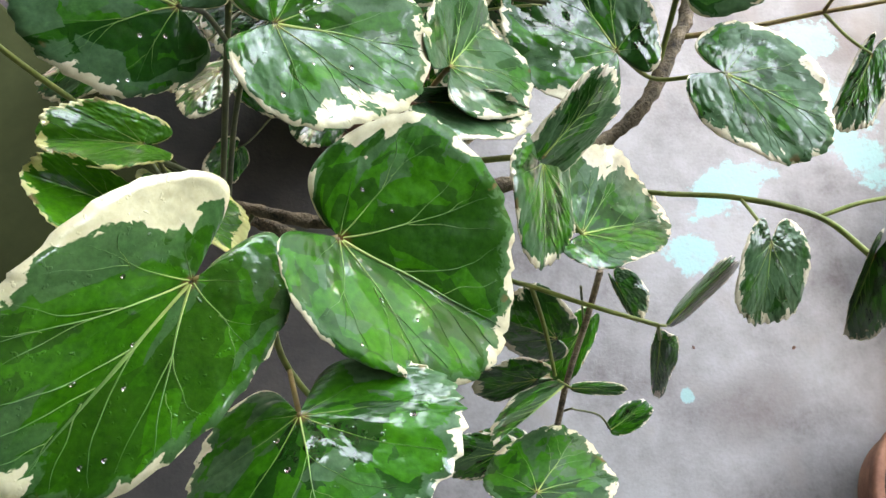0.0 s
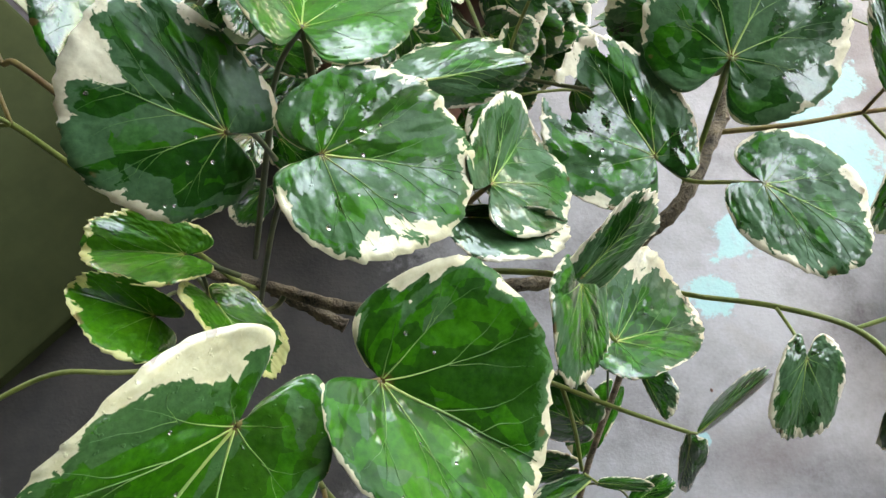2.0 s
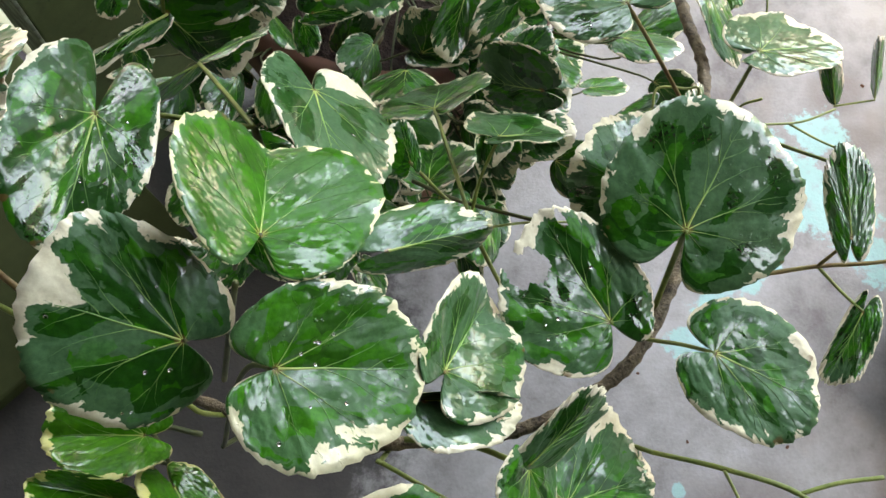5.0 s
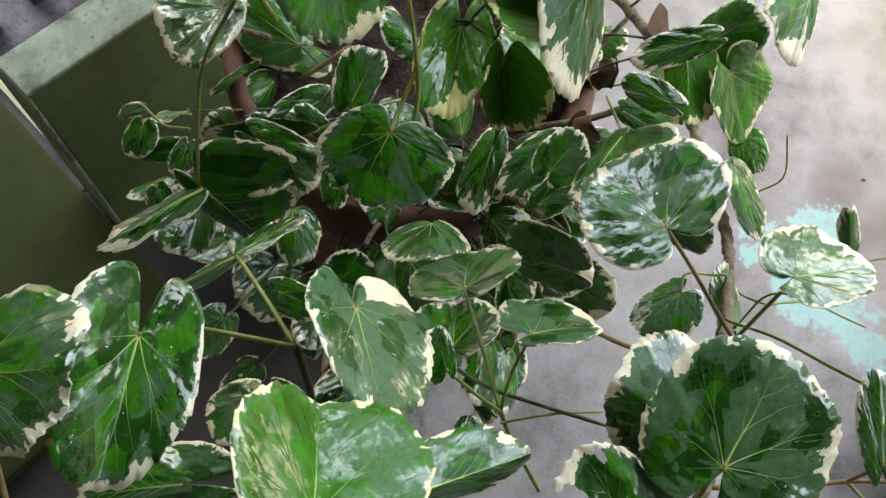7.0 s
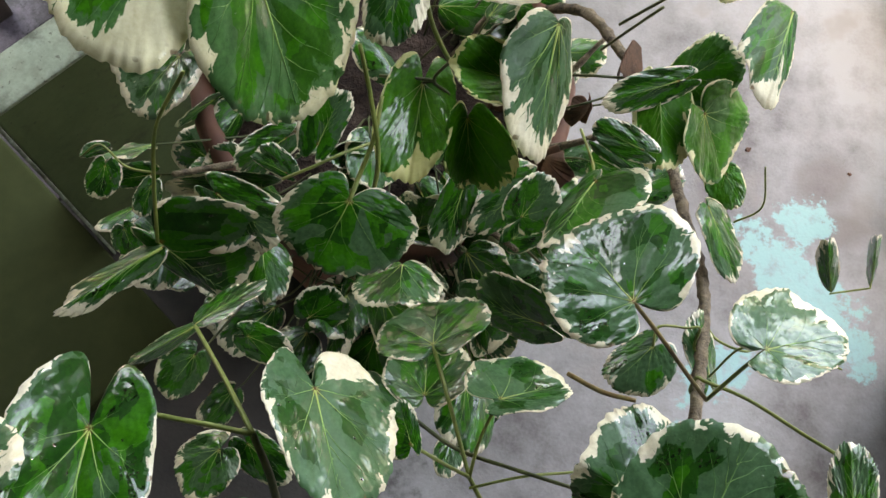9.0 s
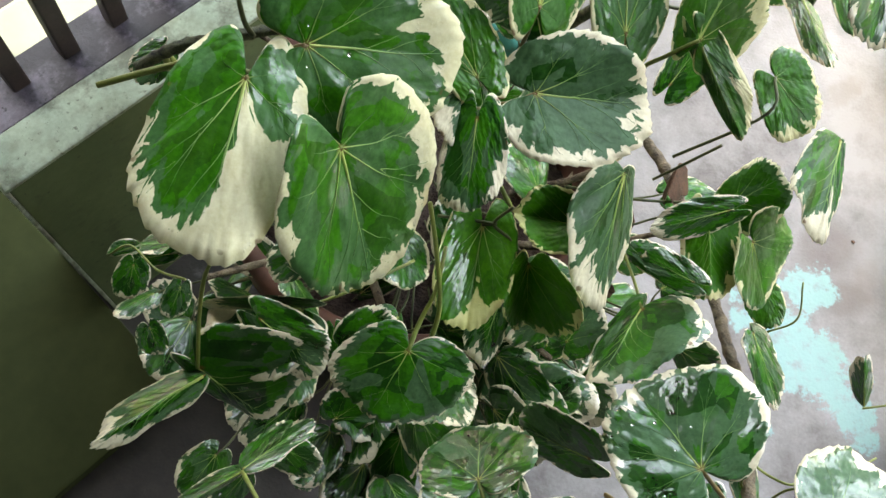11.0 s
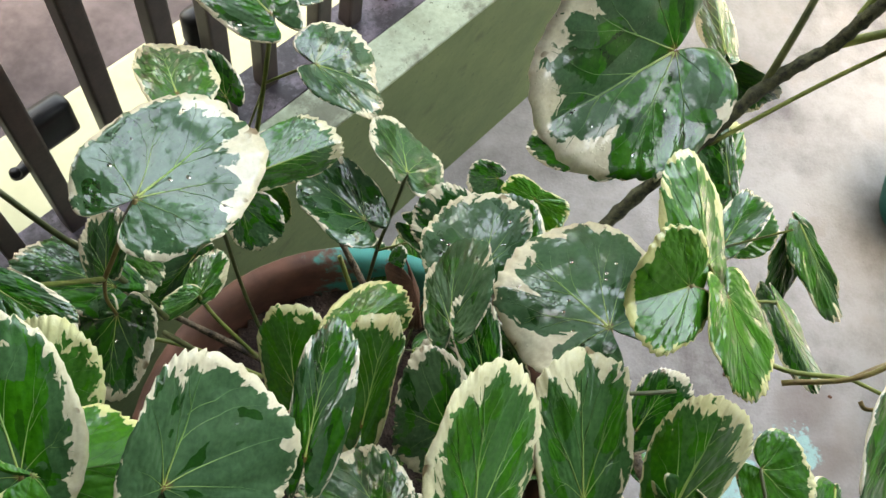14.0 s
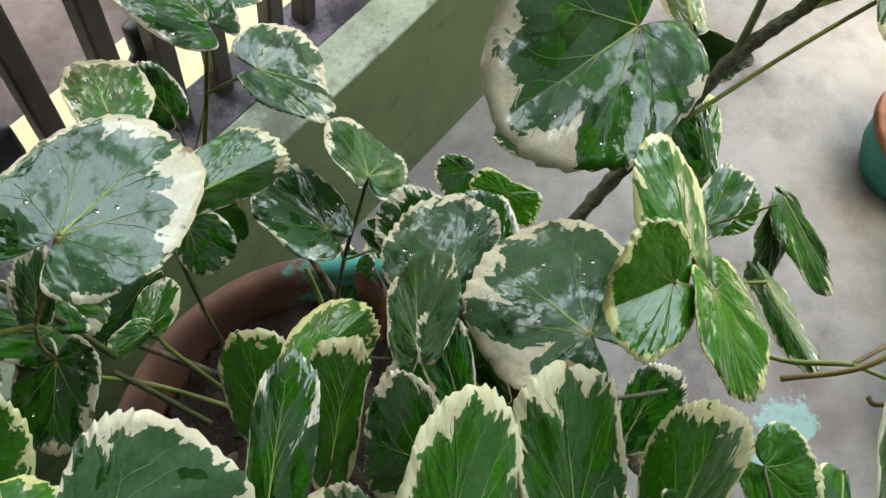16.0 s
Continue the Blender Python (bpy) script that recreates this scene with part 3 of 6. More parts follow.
# Roof inferred from leaf sheen; unseen, its outline set to shape sky light.
roof = tagged(wall_frame(new("ceiling")), "unseen porch roof that narrows the sky light", "ceiling", kind="structure")
part("slab", box(bmesh.new(), (-3.0, -3.6, 2.7), (0.9, ROOF_OUT, 2.82)), SOFFIT, roof, smooth=False)
part("slab", box(bmesh.new(), (0.9, -1.0, 2.7), (ROOF_END, ROOF_OUT, 2.82)), SOFFIT, roof, smooth=False)


# ---- pots ----
def lathe(bm, profile, sides=48, wobble=0.0):
    """Turns (radius, height) points round the z axis."""
    last = None
    for r, z in profile:
        ring = [bm.verts.new((r * math.cos(math.tau * k / sides) * (1 + wobble * noise.noise(Vector((k * 0.4, z * 9, 1)))), r * math.sin(math.tau * k / sides), z)) for k in range(sides)]
        if last:
            for k in range(sides):
                bm.faces.new((last[k], last[(k + 1) % sides], ring[(k + 1) % sides], ring[k]))
        last = ring
    return bm


def flower_pot(name, at, radius, height, wall_mat, rim_mat, label, soil_drop=0.05):
    pot = thing(name, at, label, "flower pot", "pots on the floor")
    r = radius
    bm = lathe(bmesh.new(), [(0.01, 0.0), (r * 0.56, 0.0), (r * 0.62, 0.012), (r * 0.82, height * 0.4), (r * 0.93, height * 0.86), (r * 0.93, height * 0.87)], wobble=0.01)
    part("pot_wall", bm, wall_mat, pot)
    bm = lathe(bmesh.new(), [(r * 0.93, height * 0.86), (r * 1.0, height * 0.865), (r * 1.015, height * 0.985), (r * 0.99, height), (r * 0.92, height), (r * 0.895, height * 0.98), (r * 0.86, height * 0.62)], wobble=0.01)
    part("rim", bm, rim_mat, pot, "thick rounded rim")
    bm = bmesh.new()
    bmesh.ops.create_grid(bm, x_segments=40, y_segments=40, size=r * 0.93)
    for v in list(bm.verts):
        d = math.hypot(v.co.x, v.co.y)
        v.co.z = height - soil_drop + 0.012 * noise.noise(v.co * 30) + 0.006 * noise.noise(v.co * 90)
    bmesh.ops.delete(bm, geom=[v for v in bm.verts if math.hypot(v.co.x, v.co.y) > r * 0.905], context="VERTS")
    part("soil", bm, SOIL, pot, "dry crumbly brown potting soil")
    return pot


flower_pot("flower_pot", (0.055, 0.79, 0), 0.205, 0.70, TERRACOTTA, OLD_RIM, "large terracotta pot beside the parapet wall, full of soil", 0.07)
flower_pot("flower_pot", (1.305, 1.435, 0), 0.14, 0.17, TEAL, TERRACOTTA, "turquoise-painted clay pot with a bare terracotta rim", 0.025)
flower_pot("flower_pot", (1.235, 0.875, 0), 0.128, 0.17, TEAL, PALE_TEAL, "round turquoise pot with a pale worn rim", 0.025)
flower_pot("flower_pot", (1.345, 1.14, 0), 0.12, 0.18, TEAL, TEAL, "turquoise pot crowded with small weeds", 0.03)
flower_pot("flower_pot", (0.925, 0.035, 0), 0.14, 0.16, TERRACOTTA, TERRACOTTA, "plain brown terracotta pot on the concrete floor", 0.025)


def sack():
    """A half-full woven sack slumped on the floor, with turquoise print."""
    s = thing("sack", (1.27, 0.535, 0), "white woven plastic sack with turquoise print, slumped on the floor", "sack")
    turn = Matrix.Rotation(radians(39), 3, "Z")

    def surface(u, v, off):
        p = Vector((math.cos(u) * math.cos(v), math.sin(u) * math.cos(v), math.sin(v)))
        q = Vector((math.copysign(abs(p.x) ** 0.72, p.x) * 0.33, math.copysign(abs(p.y) ** 0.72, p.y) * 0.20, 0.15 + math.copysign(abs(p.z) ** 0.65, p.z) * 0.15))
        q += p * (noise.noise(q * 7) * 0.03 + noise.noise(q * 19) * 0.014 + 0.010 * math.sin(q.x * 60 + 9 * noise.noise(q * 9)) * abs(p.x) + off)
        q.z = max(q.z, 0.002)
        return turn @ q

    def sheet(rows, cols, inside, off):
        bm = bmesh.new()
        grid = {}
        for i in range(rows):
            for k in range(cols):
                u, v = math.tau * k / cols, -math.pi / 2 + math.pi * (i + 0.5) / rows
                if not inside(u + 0.5 * math.tau / cols, v):
                    continue
                q = []
                for di, dk in ((0, 0), (0, 1), (1, 1), (1, 0)):
                    key = (i + di, (k + dk) % cols)
                    if key not in grid:
                        grid[key] = bm.verts.new(surface(math.tau * key[1] / cols, -math.pi / 2 + math.pi * key[0] / rows, off))
                    q.append(grid[key])
                bm.faces.new(q)
        bmesh.ops.remove_doubles(bm, verts=bm.verts, dist=0.0002)
        return bm

    part("bag", sheet(60, 120, lambda u, v: True, 0.0), SACK, s)

    def emblem(u, v):
        d = math.hypot((u - 2.35) * 1.0, (v - 0.50) * 1.4)
        return 0.40 < d < 0.62 or d < 0.16

    part("print", sheet(120, 240, emblem, 0.0015), TEAL, s, "turquoise printed rings")
    part("print", sheet(160, 160, lambda u, v: 1.2 < u < 2.6 and 1.02 < v < 1.06, 0.0015), TEAL, s, "thin turquoise printed line")
    part("print", sheet(120, 240, lambda u, v: 3.1 < u < 3.9 and 0.1 < v < 0.42, 0.0015), TEAL, s, "turquoise printed panel")
    return s


sack()


def weed(at, label, stems, seed, mat, reach):
    """A small weed: thin stems with toothed leaves."""
    r = random.Random(seed)
    w = thing("weed", at, label, "plant", "weeds in the pots")
    for k in range(stems):
        a = r.uniform(0, math.tau)
        tip = Vector((math.cos(a) * r.uniform(0.3, 1) * reach, math.sin(a) * r.uniform(0.3, 1) * reach, r.uniform(0.5, 1.0) * reach))
        part("stem", tube(bmesh.new(), ((0, 0, -0.01), tip * 0.5 + Vector((0, 0, 0.02)), tip), 0.0013, 0.0008, 5, 4), STALK, w)
        for f in (0.6, 0.85, 1.0):
            b = tip * f + Vector((0, 0, 0.02 * math.sin(f * 3.1)))
            o = Vector((math.cos(a + r.uniform(-1.4, 1.4)), math.sin(a + r.uniform(-1.4, 1.4)), r.uniform(-0.5, 0.2))).normalized() * r.uniform(0.02, 0.035)
            side = o.cross(Vector((0, 0, 1))).normalized() * o.length * 0.42
            shape = LeafShape(b, b + o, b + o * 0.45 + side, b + o * 0.45 - side, 0.08, 0.1, 0.03, seed * 50 + k)
            part("leaf", blade(shape, 0, (), 0, 4, 32), mat, w)
    return w


weed((1.305, 1.435, 0.145), "small green weed in the terracotta-rimmed pot", 7, 3, WEED, 0.10)
weed((1.26, 0.90, 0.145), "small green weed in the round turquoise pot", 2, 4, WEED, 0.05)
weed((1.345, 1.14, 0.15), "bushy grey-green weeds filling a turquoise pot", 14, 5, WEED, 0.12)
straggler = weed((1.16, 0.99, 0.17), "yellowing straggly weed hanging over the pot rim", 9, 6, YELLOW_WEED, 0.075)
part("stem", tube(bmesh.new(), ((0.075, -0.10, -0.03), (0.05, -0.05, 0.08), (0.0, 0.0, 0.05)), 0.0018, 0.0012, 6, 6), STALK, straggler)

# ---- scraps on the floor ----
for x, y, turn, size in ((0.80, 1.06, 0.5, 0.012), (0.60, 0.30, 1.9, 0.006), (1.02, 1.02, 2.6, 0.008), (0.78, 0.30, 4.0, 0.007), (0.90, 1.35, 0.9, 0.009), (0.52, 0.42, 3.1, 0.006)):
    scrap = thing("fallen_leaf", (x, y, 0.004), "small dry brown leaf scrap on the concrete", "leaf", "scraps on the floor")
    d = Vector((math.cos(turn), math.sin(turn), 0.1)) * size
    q = Vector((-d.y, d.x, 0)) * 0.4
    shape = LeafShape((0, 0, 0.001), d, d * 0.4 + q, d * 0.4 - q, 0.05, 0.2, 0.1, 7)
    part("blade", blade(shape, 0, (), 0, 4, 24), DRY_LEAF, scrap)

# ---- the shrub ----
shrub = thing("variegated_shrub", (0, 0, 0), "variegated shrub with round wet green leaves edged in cream", "plant")

leaf(shrub, (0.0466, 0.1395, 1.1069), (0.1092, 0.1110, 1.0683), (0.0773, 0.1853, 1.1223), (0.0575, 0.0903, 1.1166), cream=-0.10, lime=0.15, patch=((-2.3, 0.4, 0.4),), lobe=0.3, drops=5, wet=0.55)
leaf(shrub, (-0.0034, 0.1224, 1.1141), (-0.0584, 0.0493, 1.1225), (0.0294, 0.0984, 1.1181), (-0.0425, 0.1113, 1.1662), cream=-0.06, lime=0.25, patch=((2.4, 0.75, 1.0), (0.0, 0.3, 0.25)), lobe=0.38, drops=6, wet=1.3)
leaf(shrub, (0.0334, 0.0761, 1.1081), (0.0442, 0.0323, 1.1264), (0.0891, 0.0767, 1.1126), (-0.0053, 0.0475, 1.0959), cream=-0.06, lobe=0.40, curl=0.02, drops=4, wet=0.5)
leaf(shrub, (0.0213, 0.2294, 1.1068), (0.0838, 0.2360, 1.0771), (0.0485, 0.2673, 1.1119), (0.0409, 0.1873, 1.1006), cream=-0.02, lime=0.15, patch=((1.2, 0.8, 0.26),), drops=8, wet=0.75)
leaf(shrub, (-0.0179, 0.2408, 1.1011), (-0.0737, 0.2514, 1.1356), (-0.0389, 0.2858, 1.1304), (-0.0456, 0.2053, 1.0975), cream=0.0, pale=0.25, patch=((-0.1, 0.6, 0.34),), drops=8, wet=0.7)
leaf(shrub, (0.0111, 0.2859, 1.1090), (0.0077, 0.3428, 1.0834), (-0.0188, 0.2985, 1.1532), (0.0655, 0.3114, 1.1032), cream=-0.06, lime=0.35, curl=0.1, lobe=0.42, wet=0.8)
leaf(shrub, (-0.0960, 0.3784, 1.0294), (-0.1014, 0.2961, 1.0408), (-0.1271, 0.3580, 1.0722), (-0.0577, 0.3462, 1.0412), cream=-0.03, lobe=0.5, drops=5, pale=0.12, wet=1.15)
leaf(shrub, (0.0199, 0.4052, 1.0185), (0.0411, 0.3419, 1.0380), (-0.0002, 0.3887, 1.0496), (0.0656, 0.4037, 0.9884), cream=-0.03, patch=((2.5, 0.5, 1.4),), lobe=0.42, drops=8, lime=0.0, pale=0.6, wet=0.7)
leaf(shrub, (-0.0716, 0.3045, 0.9719), (-0.1404, 0.2965, 0.9430), (-0.0982, 0.2802, 0.9614), (-0.0933, 0.3294, 0.9580), cream=-0.02, pale=0.12, lobe=0.5)
leaf(shrub, (0.2268, 0.3227, 1.0351), (0.2572, 0.3850, 1.0594), (0.1820, 0.3544, 1.0484), (0.2899, 0.3192, 1.0315), cream=-0.02, lobe=0.42, patch=((1.4, 0.4, 0.25),), lime=0.0, pale=0.42)
leaf(shrub, (0.2196, 0.3387, 1.0297), (0.1688, 0.3690, 1.0278), (0.2040, 0.4113, 1.0150), (0.1789, 0.3332, 1.0101), lime=0.0, pale=0.35)
leaf(shrub, (0.1984, 0.4578, 1.0442), (0.1672, 0.5056, 1.0223), (0.1604, 0.4361, 1.0421), (0.2289, 0.5069, 1.0524), cream=0.06, drops=5, lime=0.0, pale=0.35)
leaf(shrub, (0.2777, 0.4345, 1.0387), (0.3322, 0.4476, 1.0292), (0.3098, 0.4837, 1.0141), (0.2899, 0.4153, 1.0502), cream=0.1, lime=0.0, pale=0.6)
leaf(shrub, (0.1901, 0.2767, 1.0089), (0.1465, 0.3272, 1.0366), (0.1318, 0.2622, 1.0253), (0.2135, 0.2972, 1.0181), cream=0.0, lime=0.0, holes=((-0.34, 0.72, 0.15), (-0.52, 0.78, 0.15), (0.26, 0.89, 0.07), (0.9, 0.6, 0.13)), drops=5, pale=0.2)
leaf(shrub, (0.2462, 0.2602, 1.0135), (0.3093, 0.2365, 1.0031), (0.2742, 0.2889, 1.0150), (0.2599, 0.2144, 1.0098), cream=0.03, patch=((1.6, 1.2, 0.2),), lime=0.0, pale=0.35, wet=0.7)
leaf(shrub, (0.1369, 0.1951, 1.0463), (0.1401, 0.1509, 1.0277), (0.1227, 0.1801, 1.0655), (0.1613, 0.1798, 1.0177), cream=-0.03, curl=0.1)
leaf(shrub, (0.1364, 0.1961, 1.0502), (0.1697, 0.2295, 1.0694), (0.1437, 0.2150, 1.0670), (0.1729, 0.2153, 1.0398), cream=-0.05, patch=((-1.5, 0.9, 0.5),), lime=0.0, pale=0.3)
leaf(shrub, (0.1671, 0.1798, 0.9886), (0.2229, 0.1970, 0.9634), (0.2083, 0.2443, 0.9676), (0.1819, 0.1601, 0.9951), cream=-0.02, patch=((-1.4, 0.7, 0.75),), lime=0.0, pale=0.2, wet=0.6)
leaf(shrub, (0.1745, 0.1118, 0.9007), (0.2086, 0.1095, 0.9024), (0.1907, 0.1149, 0.9028), (0.1913, 0.1068, 0.9003), cream=0.05, lime=0.2, lobe=0.02)
leaf(shrub, (0.2465, 0.1033, 0.7141), (0.2789, 0.1236, 0.7226), (0.2558, 0.1207, 0.7201), (0.2723, 0.1044, 0.7162), cream=-0.05, lobe=0.05)
leaf(shrub, (0.1701, 0.0944, 0.6851), (0.1192, 0.0813, 0.6775), (0.1432, 0.1079, 0.6874), (0.1485, 0.0687, 0.6756), cream=-0.1)
leaf(shrub, (0.2260, 0.1849, 0.7381), (0.1971, 0.1408, 0.7224), (0.1987, 0.1724, 0.7323), (0.2239, 0.1524, 0.7278), cream=-0.1, lime=0.2)
leaf(shrub, (0.3975, 1.0135, 0.7930), (0.4103, 1.0943, 0.8305), (0.3838, 1.0551, 0.8083), (0.4296, 1.0570, 0.8182), cream=0.0, lime=0.8)
leaf(shrub, (0.4000, 0.9725, 0.8201), (0.4370, 0.9940, 0.8367), (0.4044, 1.0028, 0.8341), (0.4296, 0.9546, 0.8183), cream=-0.03, lime=0.5)
leaf(shrub, (0.0015, 0.7837, 0.9472), (-0.0062, 0.8345, 0.9676), (-0.0253, 0.8120, 0.9541), (0.0260, 0.8119, 0.9642), cream=0.10, lime=0.7)
leaf(shrub, (0.2619, 0.1689, 1.0018), (0.2588, 0.1285, 0.9841), (0.2431, 0.1487, 1.0000), (0.2877, 0.1592, 0.9920), lime=0.0, pale=0.4)
leaf(shrub, (0.0948, 0.2383, 1.0589), (0.1208, 0.2862, 1.0275), (0.0838, 0.2523, 1.0880), (0.1379, 0.2328, 1.0334), cream=0.03, lime=0.0, pale=0.4, wet=0.7)
leaf(shrub, (0.0854, 0.2256, 1.0486), (0.1333, 0.2289, 1.0333), (0.1088, 0.2307, 1.0553), (0.1015, 0.2004, 1.0620), cream=0.08, lime=0.0, pale=0.4)
leaf(shrub, (-0.0439, 0.2062, 1.0458), (-0.0863, 0.2044, 1.0579), (-0.0667, 0.2278, 1.0521), (-0.0515, 0.1872, 1.0686), cream=0.03, lime=0.95)
leaf(shrub, (-0.0549, 0.1779, 1.0449), (-0.0852, 0.1838, 1.0692), (-0.0606, 0.1883, 1.0754), (-0.0571, 0.1538, 1.0674), cream=0.02, lime=0.95)
leaf(shrub, (-0.0283, 0.1838, 1.0455), (0.0022, 0.1473, 1.0672), (0.0016, 0.1755, 1.0561), (-0.0313, 0.1732, 1.0737), cream=0.12, lime=0.95)
leaf(shrub, (0.0329, 0.5199, 1.0170), (0.0151, 0.4821, 0.9946), (-0.0172, 0.4963, 1.0035), (0.0784, 0.5060, 0.9952), cream=0.0, curl=0.12, wet=0.5)
leaf(shrub, (-0.0373, 0.5710, 0.8980), (-0.1108, 0.5723, 0.8694), (-0.0690, 0.5722, 0.9238), (-0.0519, 0.5139, 0.9174), cream=0.05, patch=((0.0, 0.8, 0.4),))
leaf(shrub, (-0.1048, 0.5205, 0.9097), (-0.0544, 0.4907, 0.8744), (-0.1015, 0.5035, 0.8836), (-0.0101, 0.5200, 0.9097), cream=0.0, curl=0.1)
leaf(shrub, (-0.0606, 0.4493, 0.9640), (-0.0992, 0.4241, 0.9623), (-0.0830, 0.4480, 0.9453), (-0.0831, 0.4338, 0.9461), cream=-0.02, lobe=0.02)
leaf(shrub, (0.0954, 0.4546, 0.9074), (0.1002, 0.4967, 0.8659), (0.0531, 0.4631, 0.8893), (0.1336, 0.4790, 0.9185), cream=-0.02)
leaf(shrub, (0.1361, 0.4113, 0.9563), (0.1863, 0.4279, 0.9359), (0.1263, 0.4435, 0.9334), (0.1591, 0.4057, 0.9701), lime=0.0, pale=0.4)
leaf(shrub, (0.1755, 0.4730, 0.9084), (0.1298, 0.4976, 0.8763), (0.1495, 0.5016, 0.9259), (0.1568, 0.4658, 0.8843), cream=-0.03)
leaf(shrub, (0.0649, 0.3040, 1.0360), (0.1224, 0.3262, 1.0193), (0.0858, 0.3392, 1.0214), (0.1037, 0.3074, 1.0115), cream=-0.02, lime=0.0, pale=0.3)
leaf(shrub, (0.0752, 0.6024, 1.0189), (0.0682, 0.5368, 1.0095), (0.0425, 0.5515, 1.0278), (0.0943, 0.5725, 1.0319), cream=0.02, lime=0.9, patch=((0.1, 0.7, 0.5),), wet=0.6)
leaf(shrub, (0.1034, 0.5772, 1.0242), (0.1109, 0.5494, 0.9825), (0.0889, 0.5501, 1.0133), (0.1278, 0.5505, 1.0570), cream=0.0, lime=0.8, wet=0.5)
leaf(shrub, (0.1329, 0.6041, 1.0274), (0.0891, 0.6002, 1.0505), (0.1073, 0.6162, 1.0618), (0.1115, 0.5770, 1.0494), cream=0.03, lime=0.85, wet=0.5)
leaf(shrub, (0.1559, 0.6304, 1.0542), (0.1447, 0.5519, 1.0251), (0.1230, 0.5992, 1.0657), (0.1739, 0.6030, 1.0196), cream=0.14, lobe=0.1, pale=0.5, wet=0.4)
leaf(shrub, (0.2606, 0.6541, 0.9437), (0.2634, 0.5915, 0.9333), (0.2422, 0.6270, 0.9327), (0.2961, 0.6327, 0.9293), cream=0.12, lime=0.6, patch=((1.3, 0.9, 0.3),), wet=0.5)
leaf(shrub, (0.2985, 0.6389, 0.9347), (0.3279, 0.6069, 0.8948), (0.2839, 0.6005, 0.9392), (0.3528, 0.6603, 0.9043), cream=-0.02, lime=0.35, wet=0.5)
leaf(shrub, (0.2897, 0.6738, 0.9268), (0.3311, 0.6960, 0.9384), (0.3036, 0.7062, 0.9391), (0.3112, 0.6507, 0.9210), cream=0.03, lime=0.35, wet=0.5)
leaf(shrub, (0.2159, 0.5858, 0.9149), (0.1720, 0.5244, 0.9382), (0.1962, 0.5834, 0.8951), (0.2384, 0.5602, 0.9568), wet=0.5)
leaf(shrub, (0.3128, 0.5779, 0.8968), (0.3448, 0.5236, 0.8713), (0.3064, 0.5541, 0.9017), (0.3474, 0.5664, 0.8747), cream=0.0, lobe=0.1)
leaf(shrub, (0.3089, 0.4439, 0.8845), (0.2978, 0.4905, 0.8992), (0.2870, 0.4706, 0.8980), (0.3204, 0.4704, 0.8755))
leaf(shrub, (0.2536, 0.4581, 0.9188), (0.2248, 0.4305, 0.9066), (0.2264, 0.4558, 0.9048), (0.2596, 0.4295, 0.9203))
leaf(shrub, (-0.0327, 0.6222, 1.1732), (0.0397, 0.6405, 1.1492), (-0.0147, 0.6566, 1.1988), (-0.0069, 0.5863, 1.1437), cream=0.06, lime=0.32, patch=((-0.35, 0.4, 0.55), (-1.4, 0.9, 0.12)), drops=4, wet=0.35)
leaf(shrub, (0.0526, 0.6437, 1.1247), (0.0189, 0.6842, 1.1478), (0.0172, 0.6544, 1.1392), (0.0623, 0.6653, 1.1345), cream=0.06, lime=0.5, wet=0.4)
leaf(shrub, (0.0534, 0.6438, 1.1199), (0.0446, 0.6077, 1.1128), (0.0602, 0.6241, 1.1072), (0.0332, 0.6287, 1.1228), cream=0.10, patch=((1.0, 1.0, 0.5),), lobe=0.2, wet=0.5)
leaf(shrub, (-0.0562, 0.6009, 1.1762), (-0.0679, 0.5203, 1.1624), (-0.0972, 0.5626, 1.1759), (-0.0291, 0.5751, 1.1624), cream=0.06, lime=0.28, patch=((0.65, 0.95, 1.35),), wet=0.6)
leaf(shrub, (-0.0137, 0.5788, 1.1618), (0.0082, 0.5419, 1.0832), (-0.0309, 0.5308, 1.1497), (0.0363, 0.6046, 1.1238), cream=0.0, lime=0.25, patch=((1.7, 0.35, 0.4),), wet=0.35)
leaf(shrub, (0.0860, 0.6439, 1.1139), (0.1580, 0.6531, 1.0959), (0.1100, 0.6724, 1.1348), (0.1044, 0.6053, 1.1064), cream=0.13, pale=0.55, wet=0.2)
leaf(shrub, (0.0824, 0.6814, 1.1385), (0.0838, 0.7396, 1.1750), (0.0613, 0.6974, 1.1741), (0.1189, 0.7208, 1.1278), cream=0.14, lime=0.35, wet=0.35)
leaf(shrub, (0.1424, 0.6965, 1.1012), (0.1336, 0.7589, 1.1403), (0.1128, 0.7204, 1.1336), (0.1690, 0.7353, 1.1147), cream=0.16, lime=0.3, wet=0.35)
leaf(shrub, (0.1830, 0.6915, 1.1098), (0.2040, 0.7348, 1.1375), (0.1844, 0.7342, 1.1129), (0.2340, 0.7186, 1.0960), cream=0.16, lime=0.5, wet=0.5)
leaf(shrub, (0.1854, 0.6914, 1.1063), (0.2253, 0.6525, 1.0700), (0.1894, 0.6831, 1.0929), (0.2327, 0.6696, 1.0805), cream=0.05, lime=0.35, patch=((1.3, 0.9, 0.6),), wet=0.5)
leaf(shrub, (0.2725, 0.7222, 1.0335), (0.3078, 0.6955, 1.0143), (0.2929, 0.7440, 1.0373), (0.2859, 0.6808, 1.0134), cream=0.02, lime=0.5, patch=((0.8, 0.6, 0.35),), wet=0.5)
leaf(shrub, (0.3686, 0.7234, 0.9552), (0.3343, 0.6321, 0.9650), (0.3107, 0.6641, 0.9840), (0.3629, 0.6725, 0.9600), cream=0.10, lobe=0.05, patch=((0.3, 1.0, 0.35),), wet=0.5)
